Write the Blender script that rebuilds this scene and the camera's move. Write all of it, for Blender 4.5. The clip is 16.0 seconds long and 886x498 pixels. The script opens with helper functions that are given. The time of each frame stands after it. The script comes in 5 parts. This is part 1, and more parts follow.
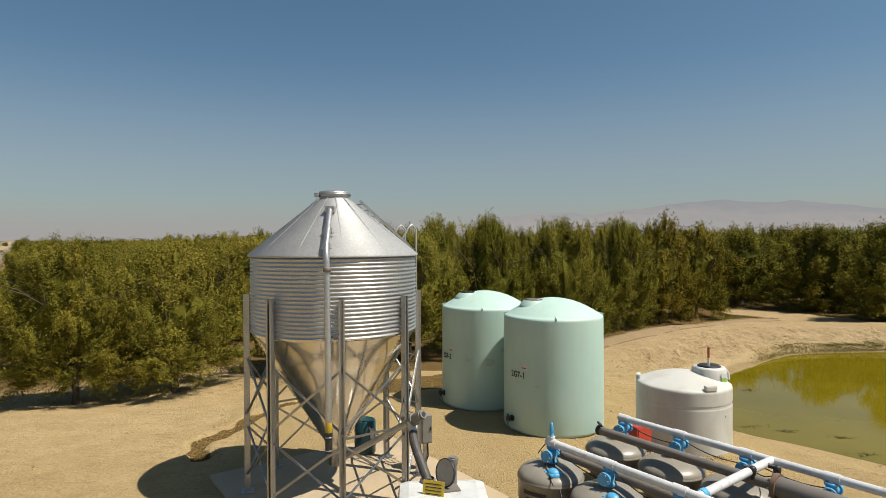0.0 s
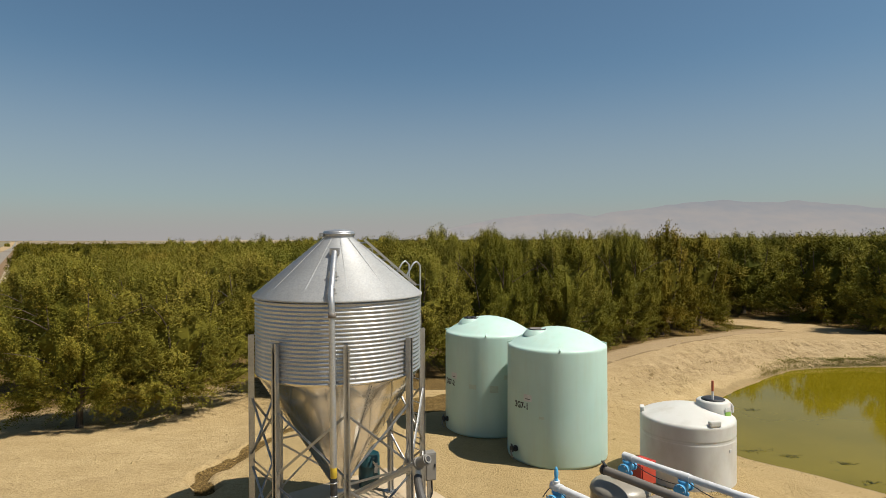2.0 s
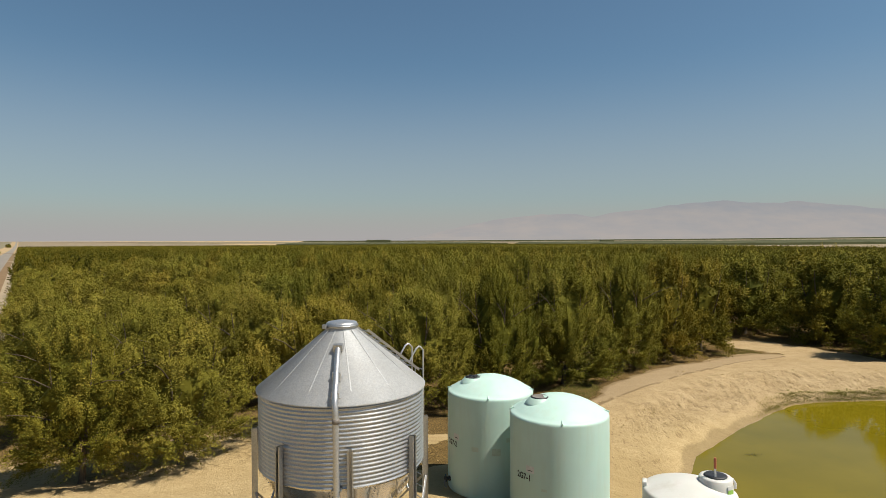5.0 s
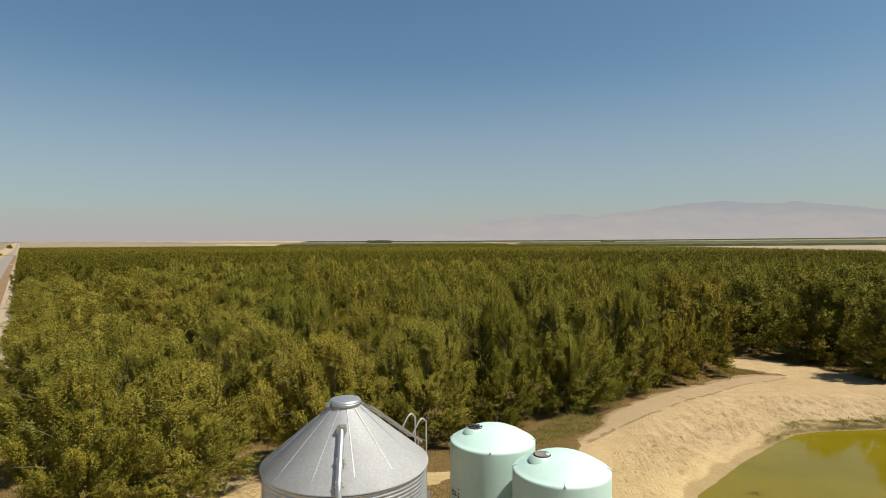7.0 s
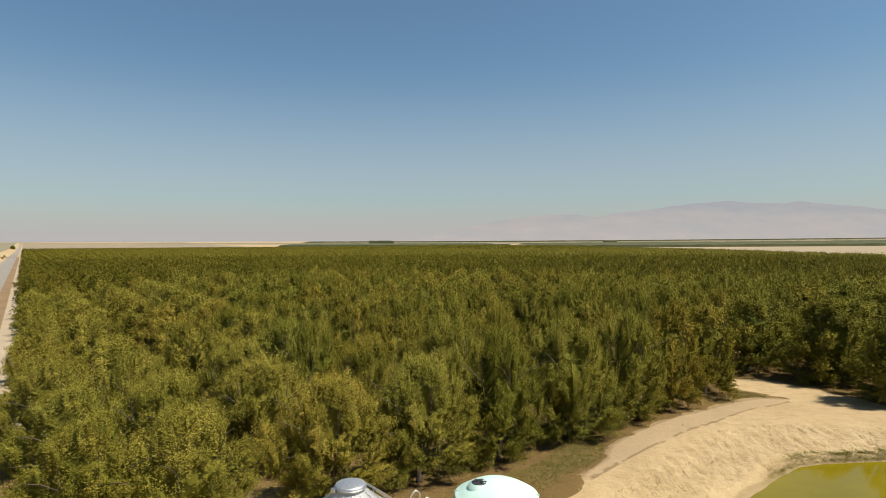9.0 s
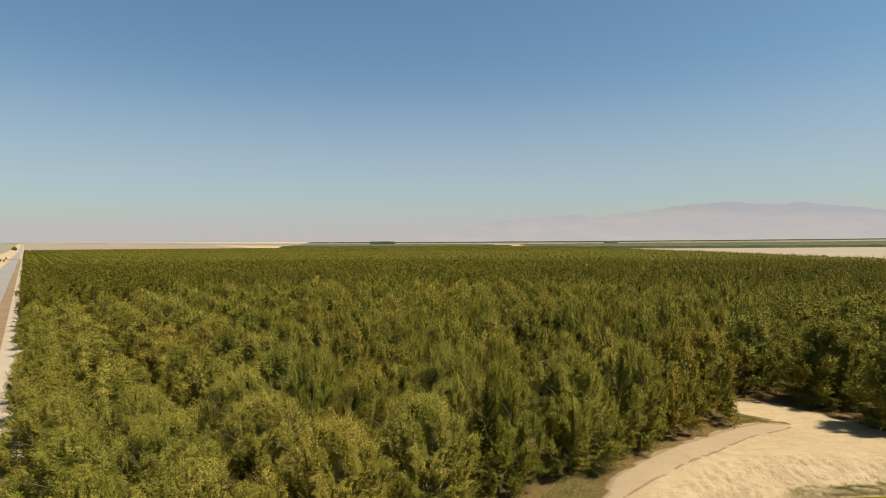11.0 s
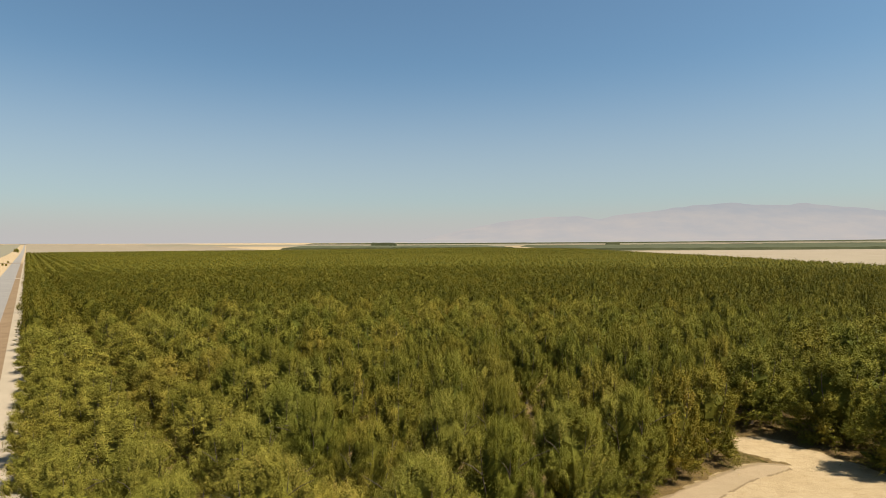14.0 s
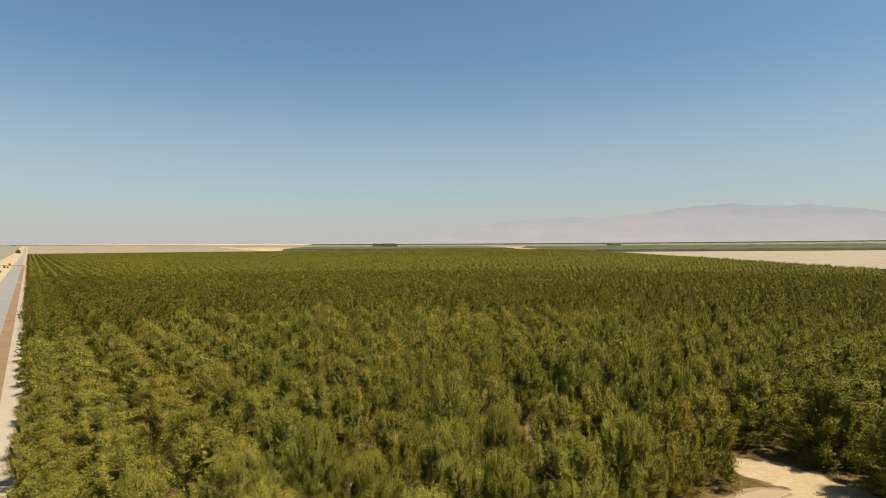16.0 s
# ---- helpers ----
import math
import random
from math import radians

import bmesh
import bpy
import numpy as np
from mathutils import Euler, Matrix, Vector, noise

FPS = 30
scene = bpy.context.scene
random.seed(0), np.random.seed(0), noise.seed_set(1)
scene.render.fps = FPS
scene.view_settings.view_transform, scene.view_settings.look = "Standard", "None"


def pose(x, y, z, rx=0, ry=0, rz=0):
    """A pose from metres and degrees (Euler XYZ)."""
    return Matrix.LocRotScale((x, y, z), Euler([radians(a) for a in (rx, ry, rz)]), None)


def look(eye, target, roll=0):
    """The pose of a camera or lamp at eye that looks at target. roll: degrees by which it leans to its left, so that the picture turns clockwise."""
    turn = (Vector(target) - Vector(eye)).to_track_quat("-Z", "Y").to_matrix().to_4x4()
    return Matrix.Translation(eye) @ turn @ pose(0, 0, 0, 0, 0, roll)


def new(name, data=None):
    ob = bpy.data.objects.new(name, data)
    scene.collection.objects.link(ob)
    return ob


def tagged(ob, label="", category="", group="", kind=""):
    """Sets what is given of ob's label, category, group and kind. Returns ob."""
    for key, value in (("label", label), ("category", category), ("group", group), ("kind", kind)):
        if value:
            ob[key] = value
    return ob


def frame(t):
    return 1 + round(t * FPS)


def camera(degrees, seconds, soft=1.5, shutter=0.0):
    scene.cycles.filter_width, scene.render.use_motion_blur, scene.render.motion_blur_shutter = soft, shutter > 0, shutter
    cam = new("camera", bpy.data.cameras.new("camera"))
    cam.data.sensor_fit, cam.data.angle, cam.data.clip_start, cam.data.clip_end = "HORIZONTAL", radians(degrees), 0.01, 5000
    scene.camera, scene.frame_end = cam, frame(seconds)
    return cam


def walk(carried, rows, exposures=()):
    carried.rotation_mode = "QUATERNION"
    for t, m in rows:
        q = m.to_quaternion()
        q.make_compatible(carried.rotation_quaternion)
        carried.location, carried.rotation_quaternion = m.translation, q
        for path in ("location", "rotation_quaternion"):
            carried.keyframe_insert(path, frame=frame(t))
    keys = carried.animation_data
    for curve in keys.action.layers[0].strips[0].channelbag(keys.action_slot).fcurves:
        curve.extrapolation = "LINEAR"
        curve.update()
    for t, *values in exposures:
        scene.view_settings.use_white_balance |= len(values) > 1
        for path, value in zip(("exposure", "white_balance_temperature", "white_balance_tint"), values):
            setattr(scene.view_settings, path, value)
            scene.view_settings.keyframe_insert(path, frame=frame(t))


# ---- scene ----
cam = camera(73.4, 16.0, soft=0.5)
# time, x, height, yaw left, pitch; the camera climbs almost straight up
PATH = [
    (0.0, -0.004, 5.538, -0.022, -0.627), (0.5, -0.024, 5.712, 0.017, -0.623), (1.0, -0.042, 5.922, 0.053, -0.619),
    (1.5, -0.056, 6.153, 0.082, -0.614), (2.0, -0.069, 6.423, 0.104, -0.610), (2.5, -0.083, 6.689, 0.124, -0.606),
    (3.0, -0.097, 6.994, 0.146, -0.602), (3.5, -0.102, 7.333, 0.153, -0.598), (4.0, -0.101, 7.702, 0.154, -0.593),
    (6.5, -0.155, 9.763, 0.217, -0.572), (7.0, -0.162, 10.231, 0.246, -0.572), (7.5, -0.171, 10.686, 0.279, -0.572),
    (8.0, -0.186, 11.155, 0.325, -0.572), (8.5, -0.202, 11.653, 0.374, -0.572), (9.0, -0.221, 12.167, 0.432, -0.572),
    (11.5, -0.197, 14.776, 0.554, -0.524), (12.0, -0.173, 15.332, 0.572, -0.514), (12.5, -0.147, 15.896, 0.593, -0.504),
    (13.0, -0.122, 16.463, 0.614, -0.495), (13.5, -0.098, 17.019, 0.639, -0.485), (14.0, -0.075, 17.561, 0.672, -0.475),
    (14.5, -0.052, 18.078, 0.703, -0.465), (15.0, -0.029, 18.580, 0.731, -0.456), (15.5, -0.007, 19.076, 0.757, -0.446),
    (16.0, 0.017, 19.577, 0.782, -0.436)]
walk(cam, [(t, pose(x, 0.0, z, 90 + pitch, 0.25, yaw)) for t, x, z, yaw, pitch in PATH],
     exposures=[(0.0, 0.45), (4.0, 0.50), (7.0, 0.68), (9.0, 0.82), (12.5, 0.92), (16.0, 0.95)])

# ---- sky and sun ----
SUN_EL, SUN_AZ = math.atan(1 / 0.579), math.atan2(0.55, -0.18)
world = bpy.data.worlds.new("sky")
scene.world = world
world.use_nodes = True
wn = world.node_tree
wn.nodes.clear()
sky = wn.nodes.new("ShaderNodeTexSky")
sky.sky_type, sky.sun_disc = "NISHITA", False
sky.sun_elevation, sky.sun_rotation = SUN_EL, SUN_AZ
sky.altitude, sky.air_density, sky.dust_density, sky.ozone_density = 100, 1.0, 1.1, 0.6
bg = wn.nodes.new("ShaderNodeBackground")
bg.inputs["Strength"].default_value = 0.0575
wo = wn.nodes.new("ShaderNodeOutputWorld")
tint = wn.nodes.new("ShaderNodeMix")
tint.data_type, tint.blend_type = "RGBA", "MULTIPLY"
tint.inputs[0].default_value = 1.0
tint.inputs[7].default_value = (0.78, 0.975, 1.0, 1)
wn.links.new(sky.outputs[0], tint.inputs[6])
wn.links.new(tint.outputs[2], bg.inputs["Color"])
# summer haze that thickens evenly towards the horizon all round
wc = wn.nodes.new("ShaderNodeTexCoord")
wz = wn.nodes.new("ShaderNodeSeparateXYZ")
wr = wn.nodes.new("ShaderNodeValToRGB")
wr.color_ramp.interpolation = "EASE"
wr.color_ramp.elements.new(0.5)
for i, (at, v) in enumerate(((0.0, 0.92), (0.08, 0.38), (0.30, 0.0))):
    wr.color_ramp.elements[i].position, wr.color_ramp.elements[i].color = at, (v, v, v, 1)
haze = wn.nodes.new("ShaderNodeBackground")
haze.inputs["Color"].default_value = (0.283, 0.268, 0.266, 1)
mixed = wn.nodes.new("ShaderNodeMixShader")
wn.links.new(wc.outputs["Generated"], wz.inputs[0])
wn.links.new(wz.outputs["Z"], wr.inputs["Fac"])
wn.links.new(wr.outputs["Color"], mixed.inputs["Fac"])
wn.links.new(bg.outputs[0], mixed.inputs[1])
wn.links.new(haze.outputs[0], mixed.inputs[2])
wn.links.new(mixed.outputs[0], wo.inputs["Surface"])
sun_data = bpy.data.lights.new("sun", "SUN")
sun_data.energy, sun_data.angle, sun_data.color = 4.8, radians(0.53), (1.0, 0.94, 0.83)
sun = new("sun", sun_data)
sun.matrix_world = look((55, -18, 100), (0, 0, 0))


# ---- materials ----
class Mat:
    """A node material with short calls for its nodes."""

    def __init__(self, name, rough=0.6, metal=0.0, spec=0.5):
        self.m = bpy.data.materials.new(name)
        self.m.use_nodes = True
        self.t = self.m.node_tree
        self.b = self.t.nodes["Principled BSDF"]
        self.b.inputs["Roughness"].default_value = rough
        self.b.inputs["Metallic"].default_value = metal
        self.b.inputs["Specular IOR Level"].default_value = spec
        tc = self.t.nodes.new("ShaderNodeNewGeometry")
        oc = self.t.nodes.new("ShaderNodeTexCoord")
        self.geo, self.pos, self.obj = tc, tc.outputs["Position"], oc.outputs["Object"]

    def node(self, kind, **kw):
        n = self.t.nodes.new(kind)
        for k, v in kw.items():
            n.inputs[k].default_value = v
        return n

    def link(self, a, b):
        self.t.links.new(a, b)
        return a

    def noise(self, scale, detail=4.0, rough=0.55, vec=None, stretch=None, turn=0.0):
        n = self.node("ShaderNodeTexNoise", Scale=scale, Detail=detail, Roughness=rough)
        v = vec or self.pos
        if stretch:
            mp = self.node("ShaderNodeMapping")
            mp.inputs["Scale"].default_value = stretch
            mp.inputs["Rotation"].default_value = (0, 0, radians(turn))
            self.link(v, mp.inputs["Vector"])
            v = mp.outputs["Vector"]
        self.link(v, n.inputs["Vector"])
        return n.outputs["Fac"]

    def ramp(self, fac, stops):
        r = self.t.nodes.new("ShaderNodeValToRGB")
        els = r.color_ramp.elements
        while len(els) < len(stops):
            els.new(0.5)
        for e, (p, c) in zip(els, stops):
            e.position = p
            e.color = (*c, 1) if isinstance(c, tuple) else (c, c, c, 1)
        self.link(fac, r.inputs["Fac"])
        return r.outputs["Color"]

    def mix(self, fac, a, b, mode="MIX"):
        n = self.t.nodes.new("ShaderNodeMix")
        n.data_type, n.blend_type = "RGBA", mode
        for v, s in ((fac, n.inputs[0]), (a, n.inputs[6]), (b, n.inputs[7])):
            if isinstance(v, (int, float)):
                s.default_value = v if s.type == "VALUE" else (v, v, v, 1)
            elif isinstance(v, tuple):
                s.default_value = (*v, 1)
            else:
                self.link(v, s)
        return n.outputs[2]

    def color(self, c):
        if isinstance(c, tuple):
            self.b.inputs["Base Color"].default_value = (*c, 1)
        else:
            self.link(c, self.b.inputs["Base Color"])
        return self

    def rough(self, r):
        self.link(r, self.b.inputs["Roughness"])
        return self

    def bump(self, h, strength=0.3, dist=0.02):
        n = self.node("ShaderNodeBump", Strength=strength, Distance=dist)
        self.link(h, n.inputs["Height"])
        self.link(n.outputs[0], self.b.inputs["Normal"])
        return self

    def attr(self, name):
        n = self.t.nodes.new("ShaderNodeAttribute")
        n.attribute_name = name
        return n.outputs["Fac"]


def worn(name, base, rough=0.5, metal=0.0, spread=0.12, scale=3.0, grime=(0.152, 0.122, 0.084), dirt=0.25, bump=0.1, local=True):
    """Paint, plastic or metal with cloudy colour, fine grain and patchy dirt."""
    q = Mat(name, rough, metal)
    v = q.obj if local else q.pos
    big, fine = q.noise(scale, 4, vec=v), q.noise(scale * 14, 3, vec=v)
    lo = tuple(max(0, c * (1 - spread)) for c in base)
    hi = tuple(min(1, c * (1 + spread)) for c in base)
    col = q.ramp(big, [(0.3, lo), (0.7, hi)])
    spots = q.ramp(q.noise(scale * 2.3, 6, 0.65, vec=v), [(0.52, 0.0), (0.72, dirt)])
    col = q.mix(spots, col, grime)
    q.color(col)
    q.rough(q.ramp(fine, [(0.3, max(0.05, rough - 0.1)), (0.7, min(1, rough + 0.12))]))
    if bump:
        q.bump(fine, bump, 0.004)
    return q.m


def earth():
    q = Mat("sandy_earth", 0.95, spec=0.06)
    big, mid, fine = q.noise(0.12, 5), q.noise(0.9, 6, 0.62), q.noise(14, 5, 0.7)
    c = q.ramp(big, [(0.3, (0.425, 0.31, 0.155)), (0.7, (0.49, 0.37, 0.196))])
    c = q.mix(q.ramp(mid, [(0.35, 0.5), (0.62, 0.0)]), c, (0.319, 0.226, 0.104))
    c = q.mix(q.ramp(fine, [(0.34, 0.55), (0.58, 0.0)]), c, (0.251, 0.171, 0.08))
    c = q.mix(q.ramp(q.noise(5.5, 8, 0.72), [(0.55, 0.0), (0.65, 0.6)]), c, (0.235, 0.167, 0.077))
    streak = q.noise(1.1, 7, 0.7, stretch=(0.5, 2.6, 1.0))
    c = q.mix(q.ramp(streak, [(0.54, 0.0), (0.68, 0.5)]), c, (0.251, 0.175, 0.087))
    c = q.mix(q.ramp(q.noise(26, 4, 0.65), [(0.6, 0.0), (0.68, 0.6)]), c, (0.182, 0.125, 0.063))
    # packed wheel track: greyer and flatter
    c = q.mix(q.ramp(q.mix(0.35, q.attr("packed"), q.noise(1.2, 6, 0.7)), [(0.3, 0.0), (0.7, 0.7)]), c, (0.325, 0.238, 0.132))
    # short gullies washed into the bank
    rl = q.noise(1.7, 6, 0.7, stretch=(3.4, 0.9, 1.0), turn=45)
    c = q.mix(q.mix(1.0, q.ramp(rl, [(0.55, 0.0), (0.63, 0.75)]), q.attr("rill"), "MULTIPLY"), c, (0.205, 0.137, 0.063))
    tk = q.mix(0.55, q.attr("track"), q.noise(3.0, 6, 0.75), "OVERLAY")
    c = q.mix(q.ramp(tk, [(0.12, 0.0), (0.75, 0.8)]), c, (0.179, 0.12, 0.057))
    # the pond's bank and all ground past 60-90 m turn darker and bluer
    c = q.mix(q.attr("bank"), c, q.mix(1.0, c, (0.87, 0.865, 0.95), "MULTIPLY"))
    pad = q.attr("pad")
    c = q.mix(q.ramp(pad, [(0.1, 0.0), (0.9, 0.5)]), c, (0.334, 0.242, 0.113))
    leaf = q.node("ShaderNodeTexVoronoi", Scale=24.0)
    q.link(q.pos, leaf.inputs["Vector"])
    lit = q.ramp(leaf.outputs["Color"], [(0.2, (0.046, 0.027, 0.008)), (0.55, (0.11, 0.068, 0.021)), (0.85, (0.198, 0.128, 0.043))])
    k = q.mix(0.5, q.attr("litter"), q.noise(4.0, 7, 0.75))
    c = q.mix(q.ramp(k, [(0.46, 0.0), (0.6, 0.92)]), c, lit)
    wet = q.mix(0.5, q.attr("wet"), q.noise(5.0, 7, 0.75))
    c = q.mix(q.ramp(wet, [(0.4, 0.0), (0.6, 0.6)]), c, (0.2, 0.143, 0.07))
    q.color(c)
    h = q.mix(0.4, q.noise(3.2, 8, 0.72), fine)
    h = q.mix(q.ramp(q.attr("rill"), [(0.0, 0.0), (1.0, 0.3)]), h, q.ramp(rl, [(0.35, 1.0), (0.65, 0.0)]))
    q.bump(h, 1.0, 0.15)
    return q.m


def galvanised(name, base=0.62, rough=0.34, streak=True, metal=1.0, dent=0.05, vary=0.1, reflect_tint=(1.0, 1.0, 1.0)):
    q = Mat(name, rough, metal)
    sp = q.node("ShaderNodeTexVoronoi", Scale=38.0)
    q.link(q.obj, sp.inputs["Vector"])
    c = q.ramp(sp.outputs["Color"], [(0.1, (base * 0.86, base * 0.87, base * 0.88)), (0.9, (base * 1.08, base * 1.08, base * 1.07))])
    c = q.mix(q.ramp(q.noise(1.7, 5, vec=q.obj), [(0.4, 0.0), (0.75, 0.35)]), c, (base * 0.72, base * 0.7, base * 0.66))
    if streak:
        s = q.noise(2.0, 5, 0.6, vec=q.obj, stretch=(6, 6, 0.35))
        c = q.mix(q.ramp(s, [(0.55, 0.0), (0.8, 0.3)]), c, (0.42, 0.38, 0.31))
    # the hopper's warm tint paints in the sand's reflection
    c = q.mix(1.0, c, reflect_tint, "MULTIPLY")
    q.color(c)
    q.rough(q.ramp(q.noise(6, 5, vec=q.obj), [(0.3, rough - 0.5 * vary), (0.7, rough + vary)]))
    q.bump(q.noise(5, 3, vec=q.obj), dent, 0.02)
    return q.m


def poly_tank(name, base, low, dirt, gloss=0.48, much=0.35, drip=3.5):
    """Roto-moulded polyethylene, a little translucent, dusty towards its weathered patches."""
    q = Mat(name, gloss)
    c = q.ramp(q.noise(0.7, 4, vec=q.obj), [(0.3, low), (0.7, base)])
    s = q.noise(1.6, 6, 0.6, vec=q.obj, stretch=(drip, drip, 0.4))
    c = q.mix(q.ramp(s, [(0.48, 0.0), (0.8, much)]), c, dirt)
    c = q.mix(q.ramp(q.noise(30, 3, vec=q.obj), [(0.62, 0.0), (0.75, 0.12)]), c, dirt)
    q.color(c)
    q.b.inputs["Subsurface Weight"].default_value = 0.25
    q.b.inputs["Subsurface Radius"].default_value = (0.06, 0.09, 0.08)
    q.bump(q.noise(7, 3, vec=q.obj), 0.08, 0.01)
    return q.m


def leaves(name, greens, hue=1.0, shoots=True):
    """Foliage: each leaf its own tone, each tree its own cast, light showing through."""
    q = Mat(name, 0.75, spec=0.05)
    isl = q.geo.outputs["Random Per Island"]
    oi = q.t.nodes.new("ShaderNodeObjectInfo")
    if shoots:
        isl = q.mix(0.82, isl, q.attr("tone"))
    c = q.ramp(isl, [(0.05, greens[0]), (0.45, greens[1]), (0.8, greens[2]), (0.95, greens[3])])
    cast = q.ramp(oi.outputs["Random"], [(0.0, (0.92, 0.97, 0.95)), (0.5, (1.0, 1.0, 1.0)), (0.8, (1.05, 1.0, 0.96)), (1.0, (1.12, 1.0, 0.97))])
    c = q.mix(hue, c, cast, "MULTIPLY")
    patch = q.ramp(q.noise(0.09, 4), [(0.35, (0.94, 0.98, 0.97)), (0.65, (1.06, 1.02, 0.98))])
    c = q.mix(1.0, c, patch, "MULTIPLY")
    q.color(c)
    tr = q.node("ShaderNodeBsdfTranslucent")
    q.link(c, tr.inputs["Color"])
    mx = q.node("ShaderNodeMixShader", Fac=0.05)
    q.link(q.b.outputs[0], mx.inputs[1])
    q.link(tr.outputs[0], mx.inputs[2])
    q.link(mx.outputs[0], q.t.nodes["Material Output"].inputs["Surface"])
    return q.m


def bark():
    q = Mat("bark", 0.9, spec=0.2)
    n = q.noise(9, 6, 0.7, vec=q.obj, stretch=(3, 3, 0.6))
    q.color(q.ramp(n, [(0.3, (0.046, 0.034, 0.023)), (0.7, (0.129, 0.099, 0.068))]))
    return q.bump(n, 0.6, 0.03).m


def asphalt():
    q = Mat("asphalt", 0.85, spec=0.3)
    c = q.ramp(q.noise(0.15, 4), [(0.3, (0.19, 0.165, 0.133)), (0.7, (0.236, 0.207, 0.169))])
    c = q.mix(q.ramp(q.noise(30, 4), [(0.4, 0.4), (0.6, 0.0)]), c, (0.076, 0.076, 0.076))
    return q.color(c).bump(q.noise(40, 3), 0.2, 0.01).m


def field(name, a, b, scale=0.02):
    q = Mat(name, 0.95, spec=0.1)
    c = q.ramp(q.noise(scale, 6, 0.6), [(0.3, a), (0.7, b)])
    c = q.mix(q.ramp(q.noise(scale * 25, 4), [(0.4, 0.25), (0.6, 0.0)]), c, tuple(v * 0.7 for v in a))
    return q.color(c).m


def pond():
    q = Mat("pond_water", 0.04, spec=0.27)
    q.b.inputs["IOR"].default_value = 1.33
    c = q.ramp(q.noise(0.22, 4), [(0.35, (0.118, 0.092, 0.004)), (0.7, (0.15, 0.114, 0.006))])
    c = q.mix(q.ramp(q.noise(1.4, 5, 0.65, stretch=(1, 2.2, 1)), [(0.62, 0.0), (0.72, 0.55)]), c, (0.099, 0.087, 0.008))
    q.color(c)
    return q.bump(q.noise(2.5, 3), 0.03, 0.02).m


M_EARTH, M_ASPHALT, M_POND, M_BARK = earth(), asphalt(), pond(), bark()
M_ROOF, M_SHELL, M_HOPPER = galvanised("galvanised_roof", 0.41, 0.5, metal=0.25, dent=0.02, vary=0.08), galvanised("galvanised_shell", 0.46, 0.37, metal=0.75, dent=0.0, vary=0.05), galvanised("galvanised_hopper", 0.66, 0.15, dent=0.012, vary=0.06, reflect_tint=(1.0, 0.95, 0.84))
M_LEG, M_PIPE = galvanised("galvanised_steel", 0.44, 0.42, streak=False), galvanised("galvanised_pipe", 0.5, 0.38, metal=0.8)
M_GREEN = poly_tank("pale_green_polyethylene", (0.432, 0.57, 0.508), (0.388, 0.537, 0.47), (0.39, 0.44, 0.335))
M_WHITE = poly_tank("white_polyethylene", (0.57, 0.56, 0.525), (0.49, 0.475, 0.435), (0.32, 0.265, 0.19), much=0.6, drip=0.9)
M_PVC = worn("white_pvc", (0.547, 0.547, 0.547), 0.35, spread=0.06, dirt=0.35)
M_BLUE = worn("blue_plastic", (0.076, 0.319, 0.547), 0.4, spread=0.15, dirt=0.15)
M_FILTER = worn("grey_brown_coated_steel", (0.222, 0.2, 0.163), 0.36, spread=0.15, scale=2.0, dirt=0.35, grime=(0.25, 0.21, 0.155))
M_GREYPIPE = worn("grey_painted_pipe", (0.152, 0.133, 0.114), 0.5, dirt=0.3)
M_BLACK = worn("black_rubber", (0.019, 0.019, 0.021), 0.5, dirt=0.2)
M_HOSE = worn("dusty_black_rubber", (0.055, 0.05, 0.045), 0.6, dirt=0.4, grime=(0.16, 0.13, 0.09))
M_RED = worn("red_paint", (0.418, 0.038, 0.023), 0.4, dirt=0.25)
M_TEAL = worn("dark_teal_plastic", (0.008, 0.049, 0.057), 0.4, dirt=0.15)
M_YELLOW = worn("yellow_paint", (0.471, 0.319, 0.023), 0.5, dirt=0.2)
M_WHITEPAINT = worn("white_paint", (0.532, 0.532, 0.517), 0.35, spread=0.06, dirt=0.3)
M_LABEL = worn("paper_label", (0.547, 0.547, 0.532), 0.7, dirt=0.2, bump=0)
M_FADED = worn("faded_sticker", (0.395, 0.471, 0.38), 0.7, dirt=0.3, bump=0)
M_INK = worn("black_stencil_paint", (0.015, 0.015, 0.017), 0.6, dirt=0.1, bump=0)
M_ZINC = worn("dull_zinc_plate", (0.38, 0.327, 0.266), 0.6, dirt=0.35)
M_RUSTRED = worn("rusty_red_paint", (0.38, 0.099, 0.046), 0.6, dirt=0.3)
M_RUST = worn("rusty_steel", (0.15, 0.092, 0.056), 0.75, dirt=0.3)
M_GREYBOX = worn("grey_enamel", (0.179, 0.167, 0.148), 0.45, dirt=0.2)
M_LIME = worn("lime_sticker", (0.228, 0.418, 0.076), 0.6, dirt=0.1, bump=0)
M_CONCRETE = worn("pale_concrete", (0.38, 0.296, 0.194), 0.9, scale=0.6, spread=0.12, dirt=0.85, grime=(0.35, 0.247, 0.133), bump=0.3)
M_WOOD = worn("weathered_wood", (0.228, 0.182, 0.129), 0.85, dirt=0.2)
OLIVE = [(0.098, 0.089, 0.013), (0.172, 0.15, 0.021), (0.228, 0.192, 0.032), (0.255, 0.188, 0.042)]
M_LEAF = leaves("almond_leaves", OLIVE)
M_LEAF_GREEN = leaves("dark_green_almond_leaves", [(0.072, 0.072, 0.0095), (0.145, 0.129, 0.0165), (0.208, 0.175, 0.026), (0.24, 0.172, 0.036)])
M_CANOPY = leaves("far_almond_canopy", [(0.043, 0.041, 0.0047), (0.098, 0.085, 0.0095), (0.155, 0.127, 0.016), (0.19, 0.132, 0.025)], 0.0)
